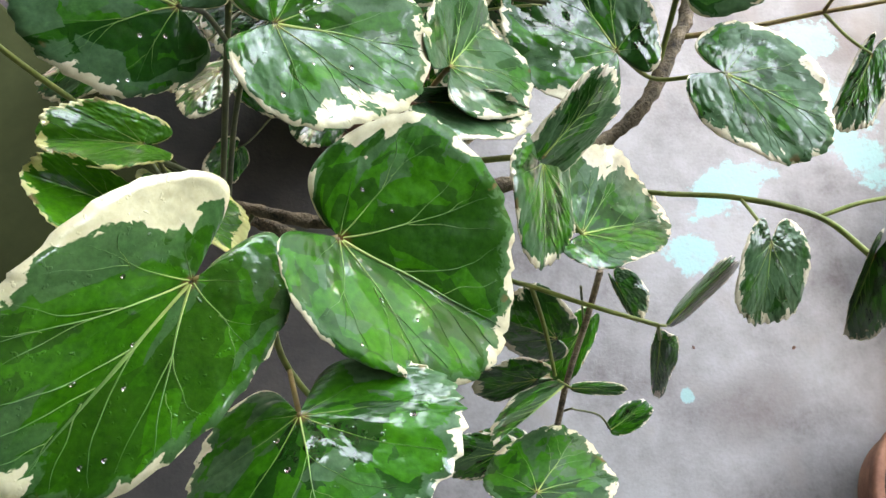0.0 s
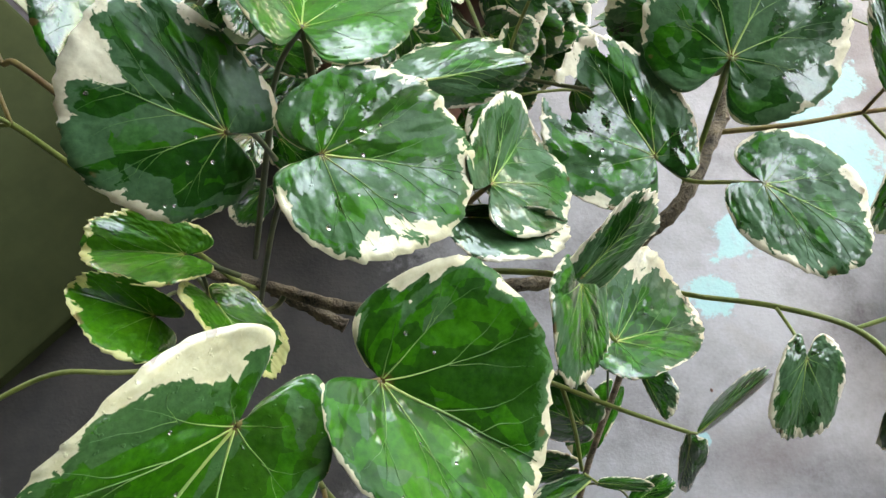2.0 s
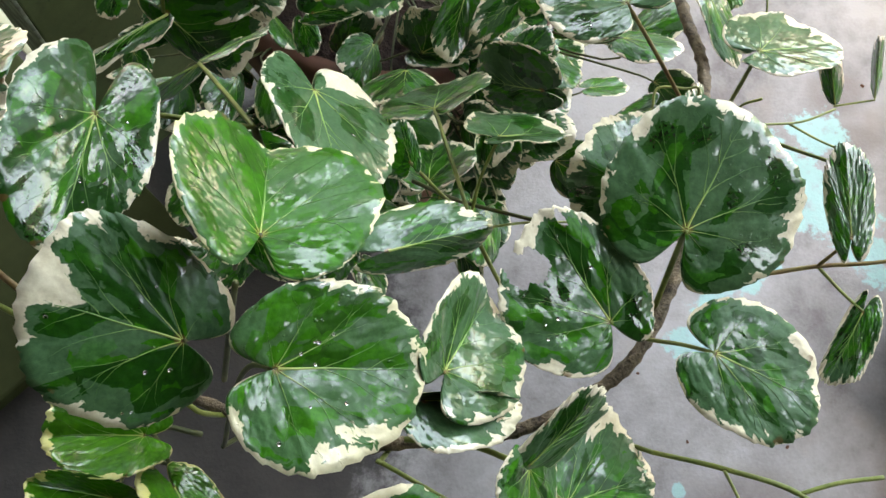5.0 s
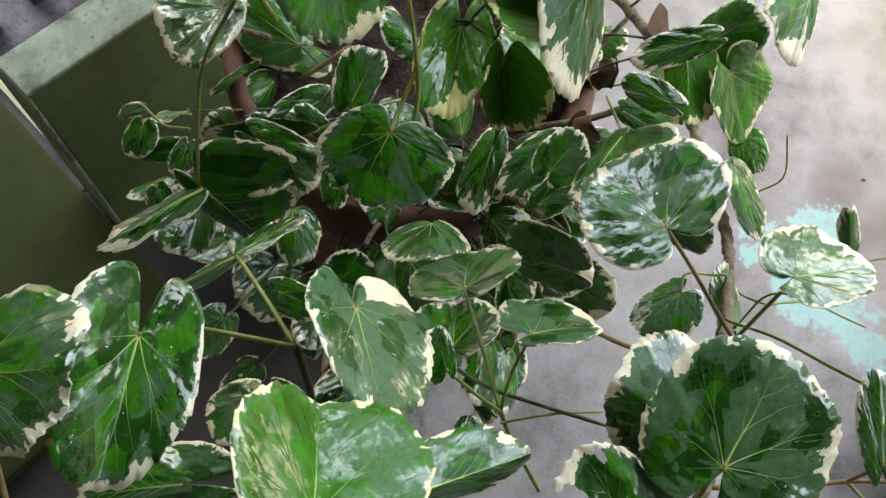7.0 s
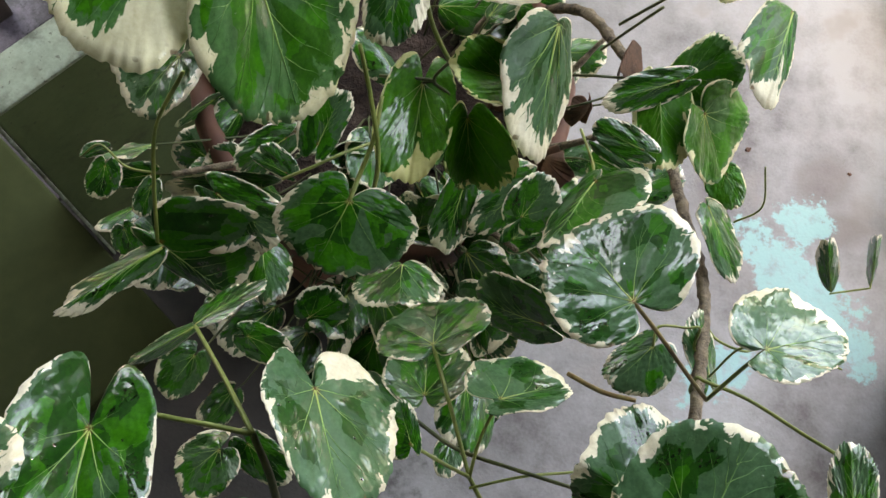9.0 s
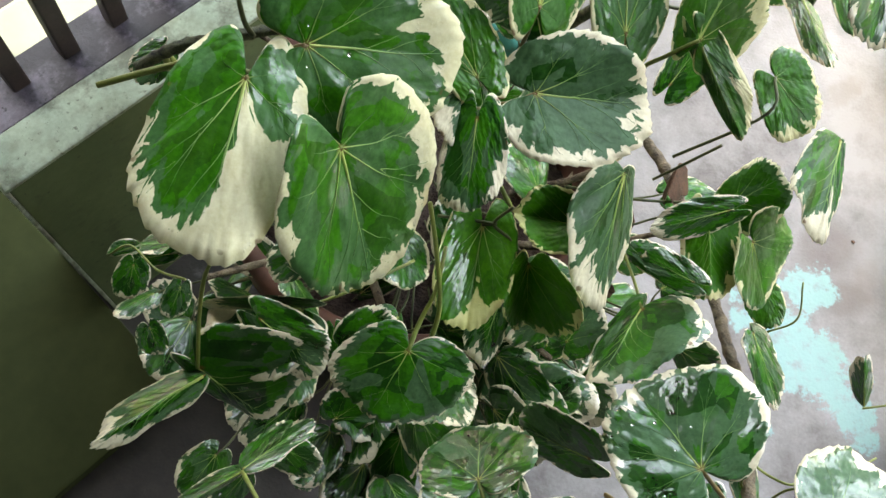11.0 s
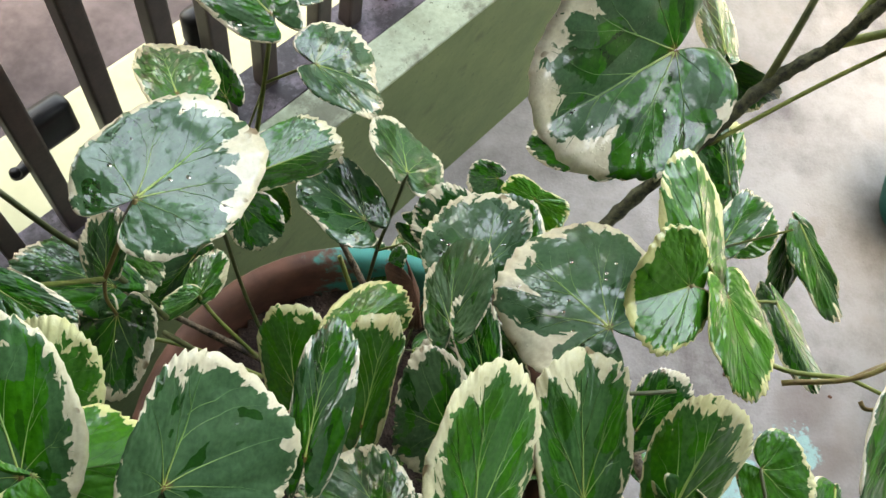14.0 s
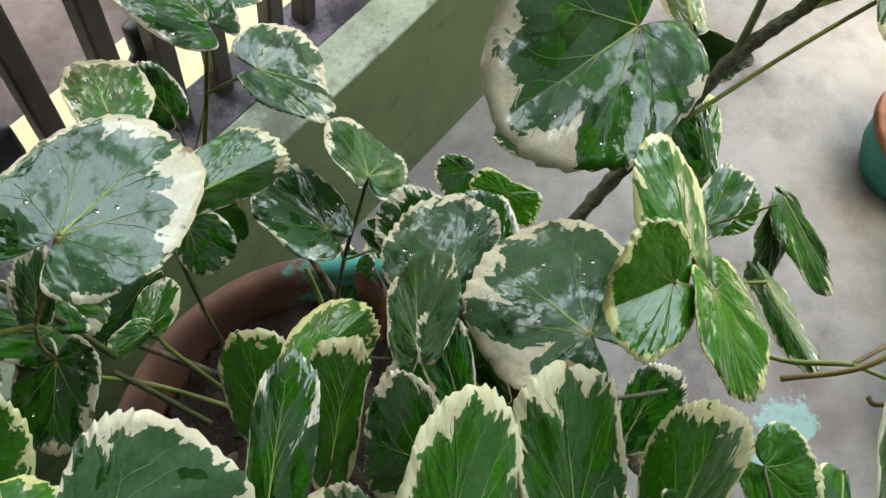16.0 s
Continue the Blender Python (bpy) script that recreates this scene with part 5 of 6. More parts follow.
stalk(shrub, ((-0.0941, 0.8072, 1.0751), (-0.1098, 0.7940, 1.1010), (-0.1243, 0.7808, 1.1293)), 0.0014, 0.0012, STALK)
stalk(shrub, ((-0.0941, 0.8072, 1.0751), (-0.0837, 0.8197, 1.0975), (-0.0745, 0.8324, 1.1177)), 0.0013, 0.0012, RED_STALK)
stalk(shrub, ((-0.0603, 0.8329, 0.9825), (-0.0498, 0.8242, 0.9638), (-0.0255, 0.8097, 0.9283)), 0.0013, 0.0015, STALK)
stalk(shrub, ((-0.0946, 0.8080, 1.0731), (-0.0954, 0.8112, 1.0678)), 0.0009, 0.0009, STALK)
stalk(shrub, ((0.0466, 0.1395, 1.1069), (0.0171, 0.1336, 1.1010), (-0.0034, 0.1224, 1.1141)), 0.0016, 0.0013, RED_STALK)
stalk(shrub, ((0.0171, 0.1336, 1.1010), (0.0194, 0.1214, 1.0815), (0.0215, 0.1043, 1.0340), (0.0499, 0.0756, 0.9428)), 0.0013, 0.0015, STALK)
stalk(shrub, ((0.0215, 0.1043, 1.0340), (0.0334, 0.0761, 1.1081)), 0.0012, 0.001, RED_STALK)
stalk(shrub, ((0.0786, 0.2104, 1.0093), (0.1091, 0.2076, 1.0209), (0.1260, 0.2003, 1.0407), (0.1369, 0.1951, 1.0463)), 0.0017, 0.0015, STALK)
stalk(shrub, ((0.1671, 0.1798, 0.9886), (0.1616, 0.1833, 0.9951), (0.1435, 0.1918, 1.0284), (0.1371, 0.1953, 1.0450)), 0.0011, 0.0011, STALK)
stalk(shrub, ((0.0728, 0.2135, 0.9491), (0.0697, 0.2078, 0.9391), (0.0665, 0.2020, 0.9531), (0.0703, 0.2000, 0.9527), (0.1302, 0.1689, 0.9474), (0.1445, 0.1611, 0.9545), (0.1739, 0.1484, 0.9601), (0.2105, 0.1353, 0.9640)), 0.0017, 0.0013, STALK)
stalk(shrub, ((0.1445, 0.1611, 0.9545), (0.1555, 0.1412, 0.9300), (0.1647, 0.1193, 0.9026)), 0.0014, 0.0012, STALK)
stalk(shrub, ((0.2190, 0.2052, 0.8292), (0.2144, 0.1790, 0.7993), (0.2034, 0.1386, 0.7644), (0.1983, 0.1036, 0.7317), (0.1938, 0.0536, 0.6732), (0.1778, -0.0022, 0.6119)), 0.0024, 0.0026, BARK, name="branch")
stalk(shrub, ((0.2002, 0.1167, 0.7440), (0.2045, 0.1174, 0.7317), (0.2087, 0.1181, 0.7434), (0.2121, 0.1174, 0.7425), (0.2319, 0.1130, 0.7374), (0.2465, 0.1033, 0.7141)), 0.001, 0.0009, DARK_STALK)
stalk(shrub, ((0.2052, 0.1956, 0.8240), (0.2260, 0.1849, 0.7381)), 0.001, 0.0009, DARK_STALK)
stalk(shrub, ((0.1672, 0.1175, 0.8968), (0.1745, 0.1118, 0.9007)), 0.0009, 0.0008, STALK)
stalk(shrub, ((0.1915, 0.0664, 0.6883), (0.1701, 0.0944, 0.6851)), 0.001, 0.0009, DARK_STALK)
stalk(shrub, ((0.3975, 1.0135, 0.7930), (0.3794, 0.9968, 0.7933), (0.3502, 0.9778, 0.8014)), 0.001, 0.0011, STALK)
stalk(shrub, ((0.4000, 0.9725, 0.8201), (0.3754, 0.9675, 0.8020), (0.3496, 0.9683, 0.7972)), 0.001, 0.0011, STALK)
stalk(shrub, ((0.0015, 0.7837, 0.9472), (0.0040, 0.7583, 0.9146), (0.0097, 0.7357, 0.8727)), 0.0011, 0.0013, STALK)
stalk(shrub, ((0.2105, 0.1353, 0.9640), (0.2151, 0.1348, 0.9642)), 0.001, 0.0008, STALK)
stalk(shrub, ((0.2105, 0.1353, 0.9640), (0.2179, 0.1315, 0.9423)), 0.001, 0.0008, STALK)
stalk(shrub, ((0.2231, 0.2099, 0.9679), (0.2579, 0.2007, 0.9835), (0.2982, 0.1877, 0.9877), (0.3209, 0.1632, 0.9922)), 0.0015, 0.0018, STALK)
stalk(shrub, ((0.2231, 0.2099, 0.9679), (0.1969, 0.2209, 0.9483), (0.1679, 0.2312, 0.9283)), 0.0015, 0.0015, STALK)
stalk(shrub, ((0.2982, 0.1877, 0.9877), (0.3196, 0.1939, 0.9914), (0.3440, 0.1973, 0.9944)), 0.0013, 0.0013, STALK)
stalk(shrub, ((0.2579, 0.2007, 0.9835), (0.2616, 0.1826, 0.9937), (0.2619, 0.1689, 1.0018)), 0.001, 0.0009, STALK)
stalk(shrub, ((0.2470, 0.3180, 0.9560), (0.2900, 0.3185, 0.9680), (0.3321, 0.3244, 0.9748), (0.3640, 0.3250, 0.9850), (0.3950, 0.3290, 0.9960)), 0.0018, 0.0012, RED_STALK)
stalk(shrub, ((0.3321, 0.3244, 0.9748), (0.3480, 0.3110, 0.9690), (0.3595, 0.2973, 0.9713)), 0.0012, 0.0010, STALK)
stalk(shrub, ((0.3321, 0.3244, 0.9748), (0.3340, 0.3280, 0.9930), (0.3362, 0.3319, 1.0085)), 0.0012, 0.0010, RED_STALK)
stalk(shrub, ((-0.1301, 0.2694, 1.0463), (-0.1243, 0.2679, 1.0330), (-0.1112, 0.2620, 1.0110), (-0.1003, 0.2590, 0.9899)), 0.0016, 0.0017, STALK)
stalk(shrub, ((-0.1003, 0.2590, 0.9899), (-0.0749, 0.2477, 0.9461), (-0.0539, 0.2359, 0.9229), (-0.0467, 0.2319, 0.9149), (-0.0391, 0.2331, 0.8914), (-0.0315, 0.2344, 0.8919)), 0.0016, 0.002, STALK)
stalk(shrub, ((-0.0090, 0.2815, 1.0464), (-0.0220, 0.2730, 0.9794), (-0.0412, 0.2579, 0.8783)), 0.0018, 0.002, DARK_STALK)
stalk(shrub, ((-0.0302, 0.2397, 0.8628), (-0.0039, 0.2278, 0.8610), (0.0186, 0.2161, 0.8590)), 0.004, 0.0045, BARK, name="branch", knots=0.16, wobble=0.4, sides=14, rings=12)
stalk(shrub, ((-0.0798, 0.3047, 0.9430), (-0.0840, 0.2984, 0.9195)), 0.0014, 0.0014, STALK)
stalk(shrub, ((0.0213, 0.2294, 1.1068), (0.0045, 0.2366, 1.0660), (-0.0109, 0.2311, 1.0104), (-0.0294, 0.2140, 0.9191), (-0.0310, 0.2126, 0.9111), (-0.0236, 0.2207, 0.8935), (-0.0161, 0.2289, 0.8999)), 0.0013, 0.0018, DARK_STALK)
stalk(shrub, ((-0.0179, 0.2408, 1.1011), (-0.0118, 0.2511, 1.0804), (-0.0067, 0.2566, 1.0403)), 0.0012, 0.0013, DARK_STALK)
stalk(shrub, ((-0.0439, 0.2062, 1.0458), (-0.0403, 0.2036, 1.0311), (-0.0379, 0.1954, 1.0180)), 0.001, 0.0012, DARK_STALK)
stalk(shrub, ((-0.0283, 0.1838, 1.0455), (-0.0379, 0.1954, 1.0180), (-0.0491, 0.2134, 1.0127), (-0.0291, 0.2120, 0.9924)), 0.001, 0.0016, DARK_STALK)
stalk(shrub, ((-0.0549, 0.1779, 1.0449), (-0.0555, 0.1958, 1.0170), (-0.0379, 0.1954, 1.0180)), 0.001, 0.0012, DARK_STALK)
stalk(shrub, ((0.0948, 0.2383, 1.0589), (0.0867, 0.2367, 1.0397), (0.0800, 0.2360, 1.0179)), 0.0013, 0.0015, RED_STALK)
stalk(shrub, ((0.2462, 0.2602, 1.0135), (0.2345, 0.2679, 0.9962), (0.2156, 0.2731, 0.9862), (0.1901, 0.2767, 1.0089)), 0.0012, 0.0013, STALK)
stalk(shrub, ((0.2268, 0.3227, 1.0351), (0.2316, 0.3182, 1.0022), (0.2313, 0.2990, 0.9641), (0.2274, 0.2863, 0.9491)), 0.0016, 0.002, STALK)
stalk(shrub, ((0.0111, 0.2859, 1.1090), (-0.0054, 0.3003, 1.0549), (-0.0166, 0.2988, 1.0115)), 0.0013, 0.0015, DARK_STALK)
stalk(shrub, ((0.3198, 0.6639, 0.8043), (0.3161, 0.5871, 0.8415), (0.3157, 0.5335, 0.8657), (0.3074, 0.4855, 0.8857), (0.2791, 0.4207, 0.9298), (0.2582, 0.3415, 0.9495), (0.2421, 0.3087, 0.9588), (0.2163, 0.2661, 0.9643), (0.1840, 0.2397, 0.9641), (0.1426, 0.2203, 0.9656), (0.0898, 0.2141, 0.9600), (0.0315, 0.2122, 0.9224), (-0.0286, 0.2333, 0.8939), (-0.0975, 0.2603, 0.8457)), 0.0046, 0.0034, BARK, name="branch", knots=0.16, wobble=0.4, sides=14, rings=12)
stalk(shrub, ((0.3198, 0.6639, 0.8043), (0.3057, 0.7387, 0.7860), (0.2869, 0.8026, 0.7634), (0.2537, 0.8587, 0.7368), (0.2000, 0.9005, 0.6397), (0.1400, 0.8403, 0.5996)), 0.0046, 0.0055, BARK, name="branch", knots=0.16, wobble=0.4, sides=14, rings=12)
stalk(shrub, ((0.1984, 0.4578, 1.0442), (0.2220, 0.4454, 1.0175), (0.2556, 0.4268, 0.9773), (0.2775, 0.4168, 0.9495)), 0.0013, 0.0016, RED_STALK)
stalk(shrub, ((0.2777, 0.4345, 1.0387), (0.2794, 0.4279, 0.9959), (0.2775, 0.4168, 0.9495)), 0.0012, 0.0015, STALK)
stalk(shrub, ((0.2791, 0.4207, 0.9298), (0.2756, 0.4261, 0.9273), (0.2721, 0.4316, 0.9488), (0.2769, 0.4283, 0.9534), (0.2966, 0.4147, 0.9719), (0.3182, 0.3907, 0.9977), (0.3347, 0.3744, 1.0150)), 0.0014, 0.0012, STALK)
stalk(shrub, ((0.2932, 0.4531, 0.9077), (0.2897, 0.4621, 0.9051), (0.2862, 0.4711, 0.9264), (0.2772, 0.4713, 0.9256), (0.2569, 0.4716, 0.9238), (0.2536, 0.4581, 0.9188)), 0.001, 0.001, STALK)
stalk(shrub, ((0.3089, 0.4439, 0.8845), (0.3144, 0.4573, 0.9245), (0.3230, 0.4551, 0.9458)), 0.0009, 0.001, STALK)
stalk(shrub, ((-0.0606, 0.4493, 0.9640), (-0.0346, 0.4128, 0.9919), (-0.0119, 0.3790, 1.0198)), 0.0014, 0.0017, STALK)
stalk(shrub, ((-0.0960, 0.3784, 1.0294), (-0.0829, 0.3892, 1.0110), (-0.0501, 0.3857, 1.0130), (-0.0119, 0.3790, 1.0198)), 0.0015, 0.0016, STALK)
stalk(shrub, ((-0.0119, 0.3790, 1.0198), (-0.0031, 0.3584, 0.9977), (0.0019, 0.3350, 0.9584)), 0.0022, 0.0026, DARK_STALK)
stalk(shrub, ((-0.1048, 0.5205, 0.9097), (-0.1003, 0.5504, 0.9581), (-0.0898, 0.5660, 1.0068), (-0.0631, 0.5732, 1.0649)), 0.0015, 0.0013, STALK)
stalk(shrub, ((0.0954, 0.4546, 0.9074), (0.1092, 0.4047, 0.9184), (0.1203, 0.3633, 0.9266)), 0.0015, 0.0015, STALK)
stalk(shrub, ((0.1361, 0.4113, 0.9563), (0.1256, 0.3876, 0.9407), (0.1203, 0.3633, 0.9266)), 0.0012, 0.0013, STALK)
stalk(shrub, ((0.0778, 0.3789, 0.9808), (0.1011, 0.3700, 0.9482), (0.1203, 0.3633, 0.9266)), 0.0012, 0.0013, STALK)
stalk(shrub, ((0.0823, 0.4065, 0.8845), (0.1124, 0.3828, 0.9112), (0.1497, 0.3699, 0.9211), (0.1931, 0.3569, 0.9315)), 0.0016, 0.0014, DARK_STALK)
stalk(shrub, ((0.1207, 0.3562, 0.9242), (0.1575, 0.3647, 0.9201), (0.1939, 0.3690, 0.9145)), 0.001, 0.001, STALK)
stalk(shrub, ((0.1203, 0.3633, 0.9266), (0.1336, 0.3466, 0.9010), (0.1601, 0.3173, 0.8618)), 0.0016, 0.0016, STALK)
stalk(shrub, ((0.0329, 0.5199, 1.0170), (0.0388, 0.5376, 1.0203), (0.0457, 0.5529, 1.0368), (0.0494, 0.5770, 1.0454)), 0.0016, 0.0013, STALK)
stalk(shrub, ((-0.0373, 0.5710, 0.8980), (-0.0021, 0.5859, 0.9055), (0.0224, 0.6012, 0.9025), (0.0435, 0.6176, 0.8889)), 0.0013, 0.0013, STALK)
stalk(shrub, ((0.0752, 0.6024, 1.0189), (0.0813, 0.6014, 1.0250), (0.0472, 0.6083, 1.0134)), 0.001, 0.0011, DARK_STALK)
stalk(shrub, ((0.1034, 0.5772, 1.0242), (0.0920, 0.5905, 1.0276), (0.0813, 0.6014, 1.0250), (0.0905, 0.6080, 1.0387)), 0.001, 0.0011, DARK_STALK)
stalk(shrub, ((0.1873, 0.7264, 0.8127), (0.2010, 0.6716, 0.9226), (0.2411, 0.6703, 0.9261), (0.2897, 0.6738, 0.9268)), 0.0013, 0.0011, DARK_STALK)
stalk(shrub, ((0.1980, 0.7060, 0.7856), (0.2069, 0.6581, 0.8974), (0.2268, 0.6601, 0.9107), (0.2491, 0.6670, 0.9152)), 0.0011, 0.001, DARK_STALK)
stalk(shrub, ((0.2094, 0.6696, 0.9652), (0.2217, 0.6715, 0.9883), (0.2404, 0.6772, 1.0133)), 0.0011, 0.0011, DARK_STALK)
stalk(shrub, ((-0.2166, 0.6380, 0.7749), (-0.1930, 0.6407, 0.7994), (-0.1669, 0.6192, 0.8052), (-0.1385, 0.6070, 0.8251)), 0.001, 0.0012, STALK)
stalk(shrub, ((0.2297, 0.6709, 0.8297), (0.2283, 0.6232, 0.8664), (0.2159, 0.5858, 0.9149)), 0.0013, 0.0013, STALK)
stalk(shrub, ((0.2186, 0.4543, 0.8080), (0.2391, 0.4363, 0.8357), (0.2633, 0.4288, 0.8462)), 0.0022, 0.002, RED_STALK)
stalk(shrub, ((-0.0661, 0.7444, 0.6879), (-0.0132, 0.7690, 0.7227)), 0.0025, 0.003, RED_STALK)
stalk(shrub, ((-0.0711, 0.7273, 0.6816), (-0.0097, 0.7055, 0.7014)), 0.0012, 0.0012, RED_STALK)
stalk(shrub, ((0.3922, 0.6121, 0.7726), (0.4091, 0.6195, 0.7980), (0.3958, 0.6428, 0.8364)), 0.0011, 0.0008, STALK)
stalk(shrub, ((0.4764, 0.5441, 0.7789), (0.5140, 0.5498, 0.7845)), 0.001, 0.001, STALK)
stalk(shrub, ((-0.0327, 0.6222, 1.1732), (-0.0439, 0.6196, 1.1678), (-0.0554, 0.6162, 1.1534)), 0.0014, 0.0015, RED_STALK)
stalk(shrub, ((-0.0562, 0.6009, 1.1762), (-0.0554, 0.6162, 1.1534)), 0.0012, 0.0014, RED_STALK)
stalk(shrub, ((-0.0554, 0.6162, 1.1534), (-0.0345, 0.6017, 1.1476), (-0.0137, 0.5788, 1.1618)), 0.0017, 0.0013, STALK)
stalk(shrub, ((-0.0561, 0.6184, 1.1486), (-0.0821, 0.6297, 1.1362), (-0.1053, 0.6300, 1.1259), (-0.1385, 0.6247, 1.1116)), 0.0018, 0.0017, STALK)
stalk(shrub, ((0.0860, 0.6439, 1.1139), (0.0768, 0.6428, 1.1046), (0.0639, 0.6436, 1.0967)), 0.0012, 0.0013, RED_STALK)
stalk(shrub, ((0.0526, 0.6437, 1.1247), (0.0639, 0.6436, 1.0967)), 0.001, 0.0012, STALK)
stalk(shrub, ((0.0824, 0.6814, 1.1385), (0.0755, 0.6674, 1.0938), (0.0681, 0.6546, 1.0762)), 0.0012, 0.0015, RED_STALK)
stalk(shrub, ((0.0681, 0.6546, 1.0762), (0.0798, 0.6447, 1.0206), (0.1062, 0.6380, 0.9590)), 0.0015, 0.0018, STALK)
stalk(shrub, ((0.1830, 0.6915, 1.1098), (0.1700, 0.6899, 1.0936), (0.1606, 0.6917, 1.0699), (0.1625, 0.7046, 0.9873)), 0.0013, 0.0015, STALK)
stalk(shrub, ((0.1424, 0.6965, 1.1012), (0.1462, 0.6936, 1.0889), (0.1482, 0.6942, 1.0567)), 0.0011, 0.0012, RED_STALK)
stalk(shrub, ((0.0449, 0.5225, 0.9975), (0.0491, 0.5430, 1.0269), (0.0430, 0.5685, 1.0559), (0.0352, 0.5885, 1.0826)), 0.0016, 0.0013, STALK)
stalk(shrub, ((0.2733, 0.7296, 1.1626), (0.2528, 0.7276, 1.1658), (0.2495, 0.7311, 1.1663)), 0.001, 0.0011, RED_STALK)
stalk(shrub, ((0.2403, 0.7497, 1.1230), (0.2705, 0.7488, 1.1414), (0.2941, 0.7602, 1.1628)), 0.0015, 0.0012, RED_STALK)
stalk(shrub, ((0.2725, 0.7222, 1.0335), (0.2650, 0.6943, 1.0319), (0.2183, 0.6809, 0.9819)), 0.001, 0.0012, DARK_STALK)
stalk(shrub, ((-0.0871, 0.6954, 1.1699), (-0.0804, 0.6878, 1.1530), (-0.0764, 0.6847, 1.1308)), 0.0013, 0.0013, RED_STALK)
stalk(shrub, ((-0.0366, 0.6913, 1.1768), (-0.0530, 0.6887, 1.1538), (-0.0764, 0.6847, 1.1308)), 0.0013, 0.0013, RED_STALK)
stalk(shrub, ((-0.0764, 0.6847, 1.1308), (-0.0734, 0.6784, 1.1017), (-0.0695, 0.6787, 1.0862)), 0.0015, 0.0016, DARK_STALK)
stalk(shrub, ((-0.1335, 0.6597, 1.0706), (-0.1112, 0.6703, 1.0795), (-0.0848, 0.6780, 1.0827), (-0.0590, 0.6905, 1.0766), (-0.0257, 0.7053, 1.0676)), 0.0032, 0.003, DARK_BARK, name="branch", knots=0.16, wobble=0.4, sides=14, rings=12)
stalk(shrub, ((-0.1187, 0.6668, 1.0765), (-0.1183, 0.6686, 1.0608), (-0.1180, 0.6705, 1.0692), (-0.1164, 0.6692, 1.0670), (-0.0901, 0.6488, 1.0320), (-0.0492, 0.6099, 0.9929)), 0.0022, 0.0022, STALK)
stalk(shrub, ((-0.0649, 0.6266, 1.0834), (-0.0327, 0.6222, 1.1732)), 0.0014, 0.0014, RED_STALK)
stalk(shrub, ((-0.1556, 0.8548, 1.0757), (-0.1307, 0.8418, 1.0541), (-0.1064, 0.8312, 1.0334), (-0.0767, 0.8152, 0.9898)), 0.0018, 0.002, DARK_STALK)
stalk(shrub, ((-0.0751, 0.8340, 1.1157), (-0.0955, 0.8393, 1.0607), (-0.1064, 0.8312, 1.0334)), 0.0013, 0.0014, DARK_STALK)
stalk(shrub, ((-0.0831, 0.6961, 1.1704), (-0.0812, 0.6865, 1.1359), (-0.0764, 0.6847, 1.1308)), 0.001, 0.0011, STALK)
stalk(shrub, ((-0.0352, 0.8973, 0.9977), (-0.0297, 0.8930, 0.9207)), 0.0013, 0.0015, DARK_STALK)
stalk(shrub, ((0.1910, 0.7916, 1.1405), (0.2217, 0.7953, 1.1152)), 0.0011, 0.0012, RED_STALK)
stalk(shrub, ((0.2066, 0.8063, 1.1325), (0.2160, 0.7994, 1.1215), (0.2223, 0.7947, 1.1150)), 0.0011, 0.0012, STALK)
stalk(shrub, ((0.2169, 0.7919, 1.1272), (0.2137, 0.7960, 1.1140), (0.2098, 0.7929, 1.0676)), 0.0011, 0.0013, RED_STALK)
stalk(shrub, ((0.2208, 0.8005, 1.0951), (0.2683, 0.7740, 1.0703), (0.3054, 0.7634, 1.0838)), 0.0015, 0.0015, STALK)
stalk(shrub, ((0.3054, 0.7634, 1.0838), (0.3331, 0.7736, 1.0824), (0.3672, 0.7804, 1.0697)), 0.0013, 0.0012, RED_STALK)
stalk(shrub, ((0.3054, 0.7634, 1.0838), (0.3208, 0.7510, 1.0924), (0.3366, 0.7391, 1.1012)), 0.0012, 0.0012, STALK)
stalk(shrub, ((0.1553, 0.7748, 1.1229), (0.1676, 0.7703, 1.0940), (0.1801, 0.7613, 1.0592)), 0.0013, 0.0014, STALK)
stalk(shrub, ((0.1796, 0.7614, 1.0481), (0.2001, 0.7630, 1.0416), (0.2246, 0.7661, 1.0364)), 0.0014, 0.0014, DARK_STALK)
stalk(shrub, ((0.1199, 0.8500, 0.6202), (0.1803, 0.9503, 0.6600), (0.2333, 0.9433, 0.8055), (0.2844, 0.9795, 0.8753), (0.3302, 1.0108, 0.9309), (0.3669, 1.0381, 0.9720), (0.4048, 1.0530, 1.0079), (0.4259, 1.0649, 1.0503), (0.4611, 1.0721, 1.0823)), 0.0058, 0.0048, DARK_BARK, name="branch", knots=0.16, wobble=0.4, sides=14, rings=12)
stalk(shrub, ((0.4048, 1.0530, 1.0079), (0.4537, 1.0561, 1.0296), (0.5129, 1.0503, 1.0493)), 0.0040, 0.0028, STALK)
stalk(shrub, ((0.3624, 1.0351, 0.9643), (0.3755, 1.0635, 1.0069), (0.3916, 1.0991, 1.0477)), 0.0034, 0.0028, DARK_STALK)
stalk(shrub, ((0.3300, 1.0037, 0.9278), (0.3965, 1.0279, 0.9842), (0.4577, 1.0481, 1.0268), (0.4844, 1.0529, 1.0450)), 0.0021, 0.0018, STALK)
stalk(shrub, ((0.4147, 1.0638, 1.0311), (0.4229, 1.0740, 1.0482), (0.4380, 1.0855, 1.0727)), 0.0036, 0.003, STALK)
stalk(shrub, ((0.3229, 1.0512, 0.9904), (0.3305, 1.0579, 0.9405), (0.3308, 1.0602, 0.9194)), 0.0011, 0.0012, STALK)
